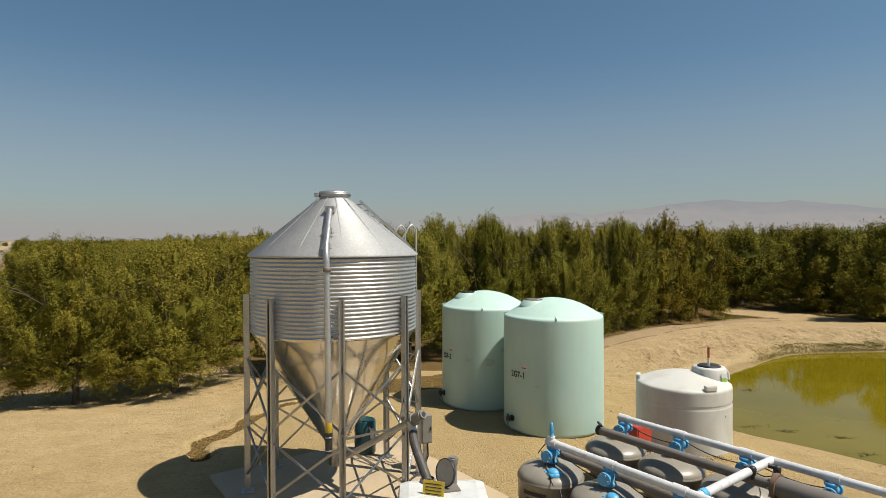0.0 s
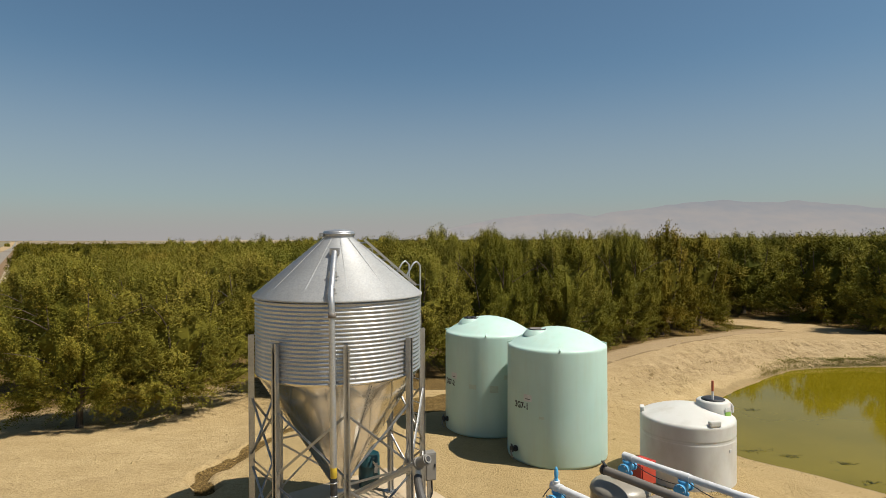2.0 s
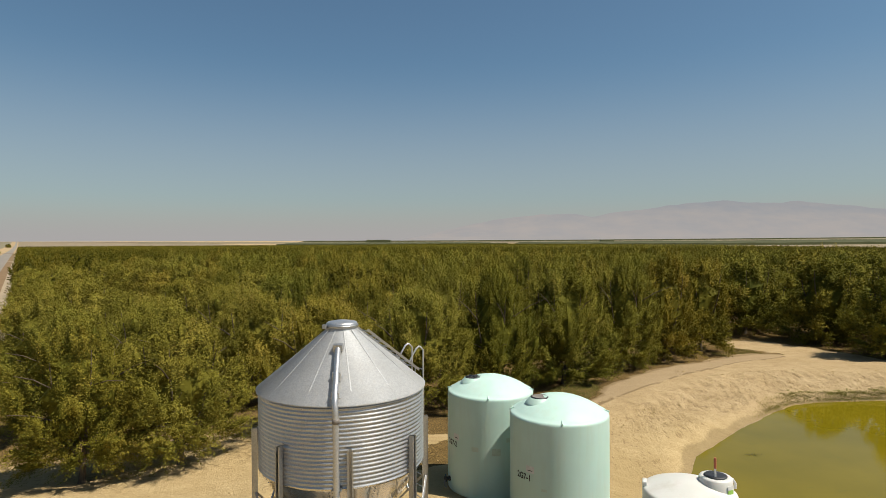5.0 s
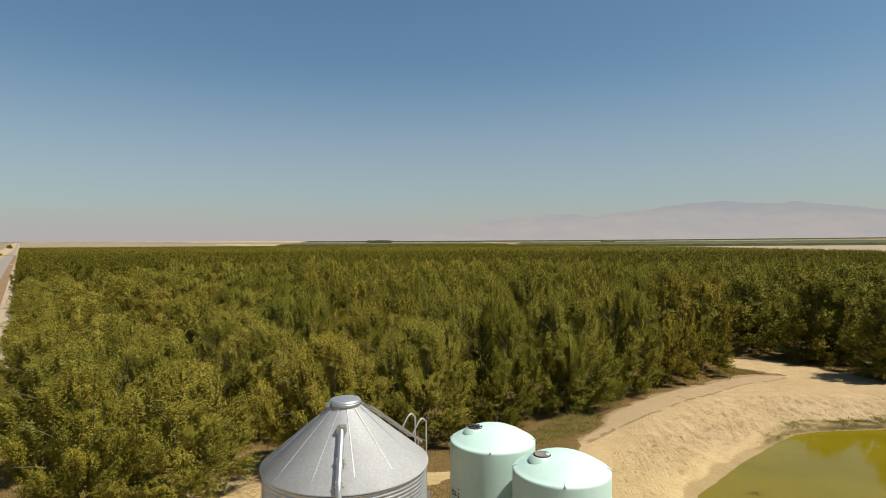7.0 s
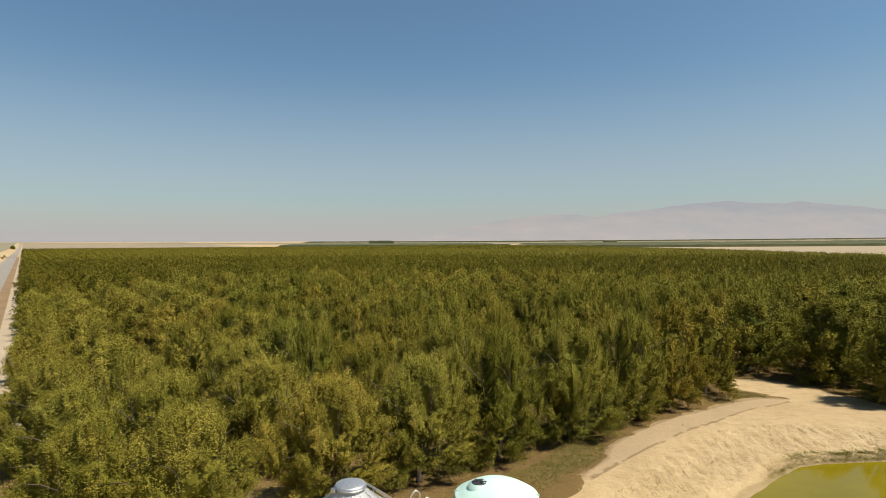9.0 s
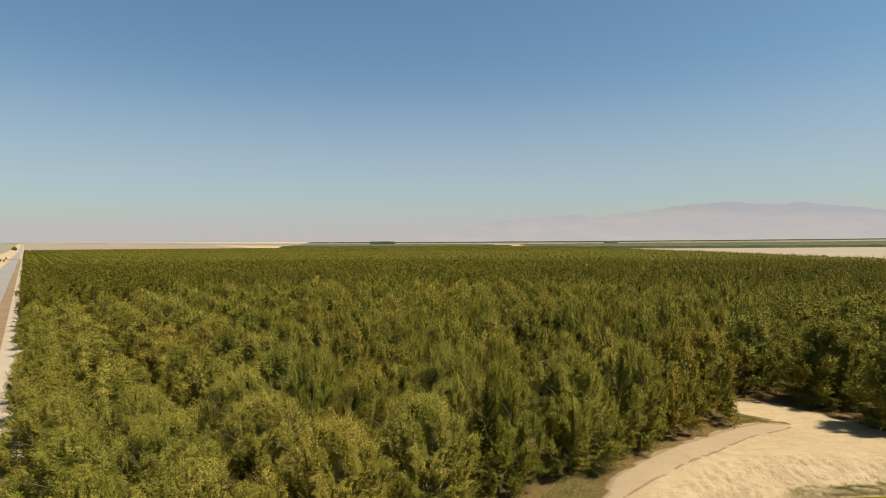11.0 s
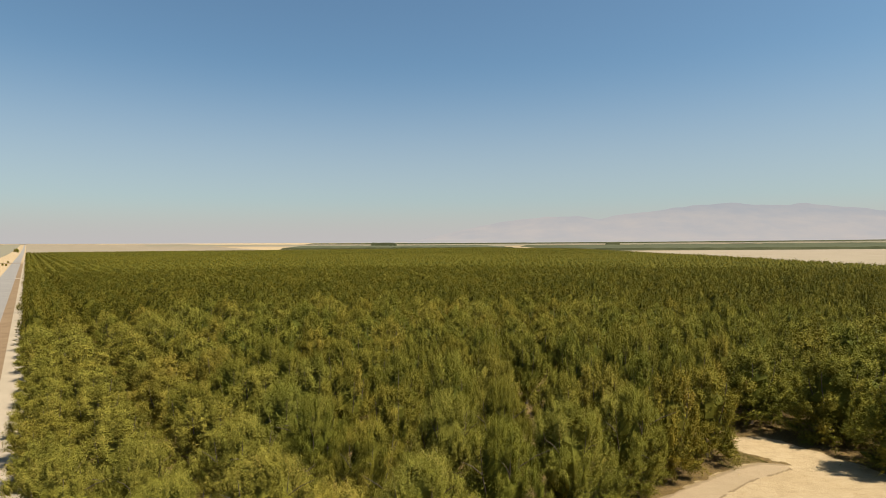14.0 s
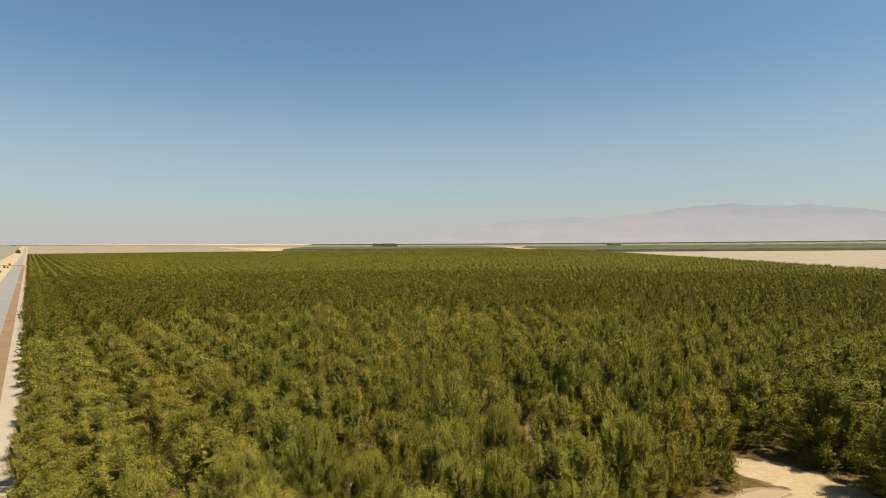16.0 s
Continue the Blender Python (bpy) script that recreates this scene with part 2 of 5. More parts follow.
M_GRASS = leaves("bank_grass", [(0.17, 0.16, 0.036), (0.24, 0.213, 0.05), (0.3, 0.25, 0.075), (0.35, 0.28, 0.125)], 0.0, False)
M_WEED = leaves("low_weeds", [(0.085, 0.09, 0.019), (0.13, 0.125, 0.026), (0.17, 0.155, 0.038), (0.23, 0.18, 0.06)], 0.0, False)
M_DRYWEED = leaves("dead_weeds", [(0.106, 0.068, 0.027), (0.167, 0.114, 0.046), (0.228, 0.16, 0.068), (0.289, 0.213, 0.099)], 0.0, False)
M_WATERWEED = leaves("water_weed", [(0.023, 0.027, 0.006), (0.038, 0.038, 0.009), (0.053, 0.049, 0.011), (0.076, 0.061, 0.015)], 0.0, False)
M_TANFIELD = field("dry_stubble", (0.19, 0.148, 0.095), (0.243, 0.194, 0.129))
M_PALEFIELD = field("pale_fallow", (0.225, 0.175, 0.112), (0.275, 0.22, 0.147))
M_DUSTYGREEN = field("dusty_green_fields", (0.165, 0.145, 0.092), (0.2, 0.172, 0.112))
M_DARKFIELD = field("distant_orchard_green", (0.052, 0.056, 0.026), (0.08, 0.08, 0.038))
M_SHOULDER = field("pale_dirt_shoulder", (0.274, 0.217, 0.144), (0.327, 0.262, 0.179), 0.3)
M_BROWNSTRIP = field("damp_brown_verge", (0.152, 0.099, 0.053), (0.205, 0.137, 0.076), 0.3)


# ---- mesh helpers ----
class B:
    """Collects vertices and faces of one mesh."""

    def __init__(self):
        self.v, self.f, self.sm = [], [], []

    def add(self, vs, fs, smooth=False, m=None):
        o = len(self.v)
        self.v += [tuple(m @ Vector(p)) for p in vs] if m else [tuple(p) for p in vs]
        self.f += [tuple(i + o for i in f) for f in fs]
        self.sm += [smooth] * len(fs)
        return self

    def lathe(self, prof, n=32, c=(0, 0, 0), m=None, smooth=True, a0=0.0, a1=2 * math.pi):
        """Turns a profile of (radius, height) round the z axis."""
        full = abs(a1 - a0 - 2 * math.pi) < 1e-6
        k = n if full else n + 1
        vs = [(c[0] + r * math.cos(a0 + (a1 - a0) * j / n), c[1] + r * math.sin(a0 + (a1 - a0) * j / n), c[2] + z) for r, z in prof for j in range(k)]
        fs = [(i * k + j, i * k + (j + 1) % k, (i + 1) * k + (j + 1) % k, (i + 1) * k + j) for i in range(len(prof) - 1) for j in range(n)]
        return self.add(vs, fs, smooth, m)

    def disc(self, r, n=24, c=(0, 0, 0), m=None, down=False):
        vs = [(c[0] + r * math.cos(2 * math.pi * j / n), c[1] + r * math.sin(2 * math.pi * j / n), c[2]) for j in range(n)]
        return self.add(vs, [tuple(range(n))[::-1] if down else tuple(range(n))], False, m)

    def rod(self, p, q, r, n=10, r2=None, caps=True):
        p, q = Vector(p), Vector(q)
        m = Matrix.Translation(p) @ (q - p).to_track_quat("Z", "Y").to_matrix().to_4x4()
        L, r2 = (q - p).length, r if r2 is None else r2
        self.lathe([(r, 0), (r2, L)], n, m=m)
        if caps:
            self.disc(r, n, m=m, down=True)
            self.disc(r2, n, (0, 0, L), m=m)
        return self

    def tube(self, pts, r, n=10):
        """A round tube along a line of points."""
        pts = [Vector(p) for p in pts]
        up, rings = None, []
        for i, p in enumerate(pts):
            d = (pts[min(i + 1, len(pts) - 1)] - pts[max(i - 1, 0)]).normalized()
            up = d.orthogonal().normalized() if up is None else (up - d * up.dot(d)).normalized()
            s = d.cross(up)
            rr = r[i] if isinstance(r, (list, tuple)) else r
            rings += [p + rr * (math.cos(2 * math.pi * j / n) * up + math.sin(2 * math.pi * j / n) * s) for j in range(n)]
        fs = [(i * n + j, i * n + (j + 1) % n, (i + 1) * n + (j + 1) % n, (i + 1) * n + j) for i in range(len(pts) - 1) for j in range(n)]
        self.add(rings, fs, True)
        e = (len(pts) - 1) * n
        self.add(rings[:n], [tuple(range(n))[::-1]])
        return self.add(rings[e:], [tuple(range(n))])

    def box(self, size, c=(0, 0, 0), m=None, bevel=0.0):
        bm = bmesh.new()
        bmesh.ops.create_cube(bm, size=1.0, matrix=Matrix.Translation(c) @ Matrix.Diagonal((*size, 1)))
        if bevel:
            bmesh.ops.bevel(bm, geom=bm.edges[:], offset=bevel, segments=2, affect="EDGES", profile=0.6)
        bm.verts.index_update()
        self.add([v.co[:] for v in bm.verts], [[v.index for v in f.verts] for f in bm.faces], False, m)
        bm.free()
        return self

    def beam(self, p, q, w, t, side=(0, 0, 1)):
        """A flat bar from p to q, w wide across side and t thick."""
        p, q = Vector(p), Vector(q)
        d = (q - p).normalized()
        n = Vector(side).cross(d).normalized()
        u = d.cross(n)
        vs = [e + a * u * w / 2 + b * n * t / 2 for e in (p, q) for a, b in ((-1, -1), (1, -1), (1, 1), (-1, 1))]
        return self.add(vs, [(3, 2, 1, 0), (4, 5, 6, 7), (0, 1, 5, 4), (1, 2, 6, 5), (2, 3, 7, 6), (3, 0, 4, 7)])


def mesh_of(b, name, mat):
    me = bpy.data.meshes.new(name)
    me.from_pydata(b.v, [], b.f)
    me.materials.append(mat)
    me.polygons.foreach_set("use_smooth", b.sm)
    me.update()
    return me


def part(name, b, mat, parent=None, label=""):
    ob = new(name, mesh_of(b, name, mat))
    if parent:
        ob.parent = parent
    return tagged(ob, label) if label else ob


def thing(name, label, category, at=(0, 0, 0), turn=0.0, group="", kind=""):
    ob = new(name)
    ob.matrix_basis = pose(*at, 0, 0, turn)
    ob.empty_display_size = 0.2
    return tagged(ob, label, category, group, kind)


def bezier(p0, p1, p2, p3, n=12):
    p0, p1, p2, p3 = map(Vector, (p0, p1, p2, p3))
    return [(1 - t) ** 3 * p0 + 3 * (1 - t) ** 2 * t * p1 + 3 * (1 - t) * t * t * p2 + t ** 3 * p3 for t in (i / n for i in range(n + 1))]


def fast_mesh(name, v, quads, mat, smooth=False):
    me = bpy.data.meshes.new(name)
    me.from_pydata(np.asarray(v).tolist(), [], np.asarray(quads).tolist())
    me.materials.append(mat)
    if smooth:
        me.polygons.foreach_set("use_smooth", [True] * len(me.polygons))
    return me


# ---- the plan: a runs away along the road, b across it ----
AX, AY, BX, BY = -0.583, 0.812, 0.812, 0.583


def plan(a, b):
    return AX * a + BX * b, AY * a + BY * b


# the tree rows lie a little askew to the road
RX, RY = 0.725, 0.688


def row_a(x, y):
    return (RY * x - RX * y) / (AX * RY - RX * AY)


GRID_TURN = math.degrees(math.atan2(-AX, AY))
SILO = (-2.46, 13.49)
POND = [(10.0, 22.3), (10.1, 24.8), (11.3, 27.0), (15.2, 30.9), (18.6, 33.9), (20.6, 35.4), (22.5, 36.0), (26.8, 36.4), (33, 35.2),
        (42, 31), (45, 22), (36, 10), (24, 6), (17, 12), (13.6, 17.8), (12.2, 19.5), (10.7, 21.0)]
GULLY = [(-6.41, 15.5), (-6.43, 15.83), (-6.86, 16.25), (-6.93, 16.8), (-6.62, 17.25), (-6.43, 17.9), (-6.26, 18.85), (-6.0, 20.2), (-4.6, 21.7), (-2.0, 23.3), (0.2, 24.6), (2.6, 27.6), (5.6, 31.4)]


LIP = [(6.8, 32.0), (7.7, 33.2), (8.8, 34.5), (9.8, 37.1), (11.8, 39.4), (15.7, 43.0), (20.3, 46.9), (23.6, 49.2), (26.0, 50.2), (28.1, 49.8)]
CRACK = [(7.3, 31.6), (9.7, 34.0), (12.2, 36.4), (14.9, 38.9), (18.7, 41.8), (23.4, 46.1), (27.8, 48.9)]
ORCHARD_EDGE = [(-100, 60), (-16, 20), (-13.5, 19.9), (-9.8, 22.8), (-6.5, 25), (-2.5, 26.5), (2.0, 28.6), (5, 30.5)] + LIP + [
    (28.0, 50.5), (26.2, 52.2), (25.4, 54.0), (27, 57), (29.8, 57.3), (32.4, 53), (34.2, 48.5), (36, 43), (60, 34), (150, 150), (-60, 200)]


def smooth(e0, e1, x):
    t = np.clip((x - e0) / (e1 - e0), 0, 1)
    return t * t * (3 - 2 * t)


def line_dist(x, y, pts):
    d = np.full(x.shape, 1e9)
    for (x0, y0), (x1, y1) in zip(pts[:-1], pts[1:]):
        dx, dy = x1 - x0, y1 - y0
        t = np.clip(((x - x0) * dx + (y - y0) * dy) / (dx * dx + dy * dy), 0, 1)
        d = np.minimum(d, np.hypot(x - x0 - t * dx, y - y0 - t * dy))
    return d


def inside_dist(x, y, pts):
    """Distance to the edge of a closed outline, positive within it."""
    ring = pts + pts[:1]
    inside = np.zeros(x.shape, bool)
    for (x0, y0), (x1, y1) in zip(ring[:-1], ring[1:]):
        cross = (y0 > y) != (y1 > y)
        inside ^= cross & (x < (x1 - x0) * (y - y0) / (y1 - y0 + 1e-12) + x0)
    d = line_dist(x, y, ring)
    return np.where(inside, d, -d)


def pond_dist(x, y):
    """Distance to the shore, negative over the water."""
    return -inside_dist(x, y, POND)


def wave(x, y, s, k):
    """Cheap smooth unevenness."""
    r = np.random.RandomState(k)
    z = np.zeros(np.shape(x))
    for i in range(7):
        a, p, f = r.rand() * 6.28, r.rand() * 6.28, s * (0.6 + 1.9 * r.rand())
        z = z + np.sin((x * np.cos(a) + y * np.sin(a)) * f + p) / 7
    return z


WATER_Z = -1.3


def far_rise(x, y):
    """The plain climbs gently towards the mountains."""
    return 31.0 * np.clip((np.hypot(x, y) - 1600) / 3300, 0, 1) ** 1.3


def ground_z(x, y):
    x, y = np.asarray(x, float), np.asarray(y, float)
    far = np.hypot(x, y)
    z = -1.0 * smooth(20, 36, y + 0.25 * x)
    z = np.minimum(z, -0.5 * smooth(16.5, 24, y) * smooth(-4.5, -8, x))
    z = np.where(far > 70, -1.0, z) + far_rise(x, y)
    d = pond_dist(x, y)
    near = smooth(120, 60, far)
    back = smooth(26, 33, y - 0.1 * x)
    z = z + 0.62 * back * smooth(0.3, 5.0, d) * smooth(12.5, 6.0, d) * near
    z = z + (0.10 * wave(x, y, 0.5, 3) + 0.03 * wave(x, y, 3.0, 4)) * near * smooth(2.5, 5, np.hypot(x - SILO[0], y - SILO[1]))
    rough = smooth(0.2, 1.5, d) * smooth(6.5, 3.5, d) * back
    z = z + (0.17 * wave(x, y, 4.5, 9) + 0.12 * wave(x, y, 9.0, 10)) * rough
    slope = 0.27 + 0.15 * smooth(0.1, 0.6, back)
    z = np.minimum(z, WATER_Z + slope * (d + 0.10 * wave(x, y, 2.2, 21)) + 0.04 * wave(x, y, 6.0, 22) * smooth(0.3, 1.0, d))
    z = z + 0.16 * smooth(0.3, 0.75, d + 0.15 * wave(x, y, 3.0, 26)) * smooth(3.2, 1.4, d) * np.maximum(back, smooth(20, 22, y) * smooth(16, 12, x))
    z = np.maximum(z, WATER_Z - 0.6)
    g = line_dist(x, y, GULLY)
    run = g + 0.10 * wave(x, y, 5.0, 6)
    z = z - 0.15 * smooth(0.42, 0.16, run) * smooth(24, 21, y) - 0.07 * smooth(0.9, 0.3, run) * smooth(20, 23, y)
    z = z - 0.42 * smooth(0.30, 0.2, np.hypot((x + 6.42) * 0.75, y - 15.78) + 0.05 * wave(x, y, 9.0, 7))
    z = z + 0.16 * smooth(2.4, 1.5, np.hypot(x - 6.48, y - 16.04))
    return z


def axis(lo, hi, step, far_lo, far_hi):
    c = list(np.arange(lo, hi + step / 2, step))
    s, v = step, lo
    while v > far_lo:
        s = min(140.0, s * 1.35)
        v = max(far_lo, v - s)
        c.insert(0, v)
    s, v = step, hi
    while v < far_hi:
        s = min(140.0, s * 1.35)
        v = min(far_hi, v + s)
        c.append(v)
    return np.array(c)


def build_ground():
    xs, ys = axis(-24, 46, 0.23, -4900, 4900), axis(3, 62, 0.23, -600, 4900)
    # a finer net where the gully is cut
    xs = np.sort(np.concatenate([xs[(xs < -8) | (xs > -5)], np.arange(-7.95, -5, 0.07)]))
    ys = np.sort(np.concatenate([ys[(ys < 15) | (ys > 21)], np.arange(15.05, 21, 0.08)]))
    X, Y = np.meshgrid(xs, ys)
    Z = ground_z(X, Y)
    nx, ny = len(xs), len(ys)
    i, j = np.meshgrid(np.arange(nx - 1), np.arange(ny - 1))
    k = (j * nx + i).ravel()
    me = fast_mesh("ground", np.c_[X.ravel(), Y.ravel(), Z.ravel()], np.c_[k, k + 1, k + nx + 1, k + nx], M_EARTH, True)
    x, y = X.ravel(), Y.ravel()
    a, b = x * AX + y * AY, x * BX + y * BY
    d, g = pond_dist(x, y), line_dist(x, y, GULLY)
    ra = row_a(x, y)
    inside = inside_dist(x, y, ORCHARD_EDGE)
    litter = 0.95 * smooth(-0.35, 0.45, inside + 0.5 * wave(x, y, 1.2, 11) + 0.4 * wave(x, y, 4.0, 16))
    wide = 0.06 + 1.1 * smooth(-5.0, -1.0, x)
    band = smooth(0.28, 0.14, g - wide + 0.15 * wave(x, y, 3.2, 12))
    # by the left trees the litter also paints part of their ground shade
    litter = np.maximum(litter * (0.45 + 0.55 * np.maximum(smooth(6, 16, b), smooth(28, 33, a))), 1.0 * band)
    wet = smooth(0.6, 0.1, d - 0.2 * smooth(17, 13, x) * smooth(24, 27, y) + 0.25 * wave(x, y, 1.6, 14))
    # packed track between the trees and the pond's bank, with a crack along its edge
    packed = smooth(-0.35, 0.35, inside_dist(x, y, LIP + CRACK[::-1]) + 0.15 * wave(x, y, 1.5, 17))
    crack = line_dist(x, y, CRACK) + 0.10 * wave(x, y, 2.6, 18)
    lip = line_dist(x, y, LIP) + 0.12 * wave(x, y, 2.2, 19)
    track = np.maximum(0.95 * smooth(0.15, 0.05, crack) * (wave(x, y, 1.9, 23) > -0.28), 0.6 * smooth(0.45, 0.1, lip))
    for off in (13.4, 15.0, 16.9, 18.3):
        track = np.maximum(track, 0.2 * smooth(0.4, 0.1, np.abs(ra - off + 0.5 * wave(x, y, 0.2, 20))) * smooth(9, 4, b))
    back = smooth(26, 33, y - 0.1 * x)
    rill = smooth(0.5, 1.3, d) * smooth(5.2, 3.6, d + 0.8 * wave(x, y, 0.8, 25)) * np.maximum(back, smooth(20, 22, y) * smooth(16, 12, x))
    pad = 0.9 * smooth(4.5, 2.5, d + 0.6 * wave(x, y, 1.1, 24)) * smooth(23, 20, y)
    pad = np.maximum(pad, smooth(9.5, 6.5, np.hypot(x - 2.0, y - 18.5) + 1.2 * wave(x, y, 0.9, 15)) * smooth(4.0, 5.5, a))
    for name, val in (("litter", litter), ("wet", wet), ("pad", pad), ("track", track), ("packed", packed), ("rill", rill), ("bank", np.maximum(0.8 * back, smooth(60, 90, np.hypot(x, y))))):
        at = me.attributes.new(name, "FLOAT", "POINT")
        at.data.foreach_set("value", val.astype(np.float32))
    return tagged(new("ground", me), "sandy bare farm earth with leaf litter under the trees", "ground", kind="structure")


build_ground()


def sheet(name, corners, z, mat, label, category="field", kind="structure"):
    """A flat outline at one level."""
    b = B().add([(*c, z) for c in corners], [tuple(range(len(corners)))])
    return tagged(part(name, b, mat), label, category, kind=kind)


def strip(name, corners, lift, mat, label, category="field", n=48, m=10):
    """A four-cornered field or road that follows the plain, lift metres over it."""
    p = [Vector(c) for c in corners]
    vs = []
    for j in range(m + 1):
        for i in range(n + 1):
            u, v = i / n, j / m
            c = (p[0] * (1 - u) + p[1] * u) * (1 - v) + (p[3] * (1 - u) + p[2] * u) * v
            vs.append((c.x, c.y, -1.0 + float(far_rise(c.x, c.y)) + lift * (1 + c.length / 900)))
    k = n + 1
    fs = [(j * k + i, j * k + i + 1, (j + 1) * k + i + 1, (j + 1) * k + i) for j in range(m) for i in range(n)]
    return tagged(part(name, B().add(vs, fs), mat), label, category, kind="structure")


sheet("pond_water", POND, WATER_Z, M_POND, "murky olive-yellow irrigation pond with still water", "pond")
strip("road", [plan(-40, -5.5), plan(-40, -13.2), plan(4500, -13.2), plan(4500, -5.5)], 0.07, M_ASPHALT, "straight grey asphalt farm road beside the orchard", "road", 2, 60)
strip("verge", [plan(-40, -3.2), plan(-40, -5.5), plan(760, -5.5), plan(760, -3.2)], 0.05, M_BROWNSTRIP, "damp brown dirt verge along the road", "verge", 2, 30)
strip("shoulder", [plan(30, 0.6), plan(30, -3.2), plan(1600, -3.2), plan(1600, 0.6)], 0.045, M_SHOULDER, "pale dry dirt shoulder between verge and trees", "verge", 2, 30)
# side drive; its dark colour stands in for the shadow line across it
strip("crossing", [plan(770, -2.0), plan(770, -30), plan(795, -30), plan(795, -2.0)], 0.11, M_BROWNSTRIP, "dirt crossing over the farm road, dark with a painted shadow", "track", 4, 2)
strip("culvert", [plan(412, -3.0), plan(412, -5.6), plan(420, -5.6), plan(420, -3.0)], 0.09, M_SHOULDER, "pale dirt culvert across the brown verge", "track", 2, 2)


# ---- distance ----
strip("far_field", [plan(1400, -2), plan(4300, -2), plan(4300, 900), plan(1400, 560)], 0.12, M_TANFIELD, "dry tan stubble field beyond the orchard")
strip("far_field", [plan(1000, -34), plan(1000, -1500), plan(4300, -1500), plan(4300, -30)], 0.12, M_DUSTYGREEN, "dusty green field far across the road")
strip("far_field", [plan(130, -40), plan(130, -1500), plan(1000, -1500), plan(1000, -40)], 0.12, M_TANFIELD, "dry tan field across the road")
strip("far_field", [(200, 100), (335, 1500), (2300, 1500), (1200, 100)], 0.12, M_PALEFIELD, "pale dry field beside the orchard")
strip("field_track", [(322, 1500), (150, 2760), (190, 2760), (344, 1500)], 0.3, M_PALEFIELD, "pale dirt track between far orchards", "track", 4, 20)
strip("far_field", [(-900, 2700), (-1100, 2900), (4200, 2900), (3400, 2700)], 0.2, M_PALEFIELD, "pale fallow field on the distant plain")
strip("far_field", [(250, 3050), (250, 3130), (4300, 3230), (4300, 3050)], 0.3, M_PALEFIELD, "narrow pale strip on the distant plain")
strip("far_field", [(-1500, 2900), (-1800, 3500), (700, 3500), (250, 2900)], 0.2, M_DUSTYGREEN, "dusty green fields on the distant plain")
strip("far_field", [(250, 3240), (300, 3600), (4300, 3600), (4300, 3260)], 0.2, M_DUSTYGREEN, "dusty green fields on the distant plain")
strip("far_field", [(-2600, 3500), (-2900, 3640), (3800, 3640), (4300, 3520)], 0.35, M_TANFIELD, "dry tan fields under the mountains")


def far_block(x0, x1, y0, y1, skew, label, seed, high=6.0, nx=90, ny=14):
    """A distant orchard as a rough low canopy with sides."""
    rng = np.random.RandomState(seed)
    b = B()
    vs = []
    for j in range(ny):
        for i in range(nx):
            t = j / (ny - 1)
            edge = i in (0, nx - 1) or j in (0, ny - 1)
            px, py = x0 + (x1 - x0) * i / (nx - 1) + skew * t, y0 + (y1 - y0) * t
            vs.append((px, py, float(far_rise(px, py)) + (-1.0 if edge else high * rng.uniform(0.8, 1.1))))
    for j in (1,):
        for i in range(1, nx - 1):
            vs[j * nx + i] = (vs[i][0], y0 + 3.0, vs[i][2] + 1.0 + high * rng.uniform(0.8, 1.05))
    b.add(vs, [(j * nx + i, j * nx + i + 1, (j + 1) * nx + i + 1, (j + 1) * nx + i) for j in range(ny - 1) for i in range(nx - 1)])
    tagged(part("distant_orchard", b, M_DARKFIELD), label, "orchard", kind="stuff")


far_block(350, 2600, 1520, 2600, -60, "dark green orchard strip on the plain", 71)
far_block(-560, 215, 1950, 2640, -80, "dark green orchard strip on the plain", 72)
far_block(-900, 3000, 3650, 3750, 0, "dark line of distant orchards", 74, 7.0)
far_block(-400, -270, 3000, 3040, 0, "clump of tall trees on the plain", 75, 15.0, 26, 5)
far_block(760, 830, 2900, 2930, 0, "clump of tall trees on the plain", 76, 10.0, 16, 5)


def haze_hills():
    """Far hills in painted haze colours, almost the sky's own tone."""
    q = Mat("painted_haze_hills", 1.0, spec=0.0)
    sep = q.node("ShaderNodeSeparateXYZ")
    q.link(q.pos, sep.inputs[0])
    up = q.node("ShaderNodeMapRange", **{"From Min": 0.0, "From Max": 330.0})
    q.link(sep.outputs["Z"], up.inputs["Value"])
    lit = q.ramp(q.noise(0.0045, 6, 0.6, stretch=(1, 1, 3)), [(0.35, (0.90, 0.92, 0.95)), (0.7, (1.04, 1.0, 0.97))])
    c = q.mix(1.0, q.ramp(up.outputs[0], [(0.0, PAINTED_HAZE[0]), (0.55, PAINTED_HAZE[1]), (1.0, PAINTED_HAZE[2])]), lit, "MULTIPLY")
    # the base is near black; the haze colour is emitted, so the slopes glow
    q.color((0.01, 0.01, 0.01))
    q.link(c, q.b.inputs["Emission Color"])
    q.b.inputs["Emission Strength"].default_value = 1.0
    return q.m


PAINTED_HAZE = [(0.285, 0.266, 0.254), (0.259, 0.25, 0.246), (0.206, 0.218, 0.234)]


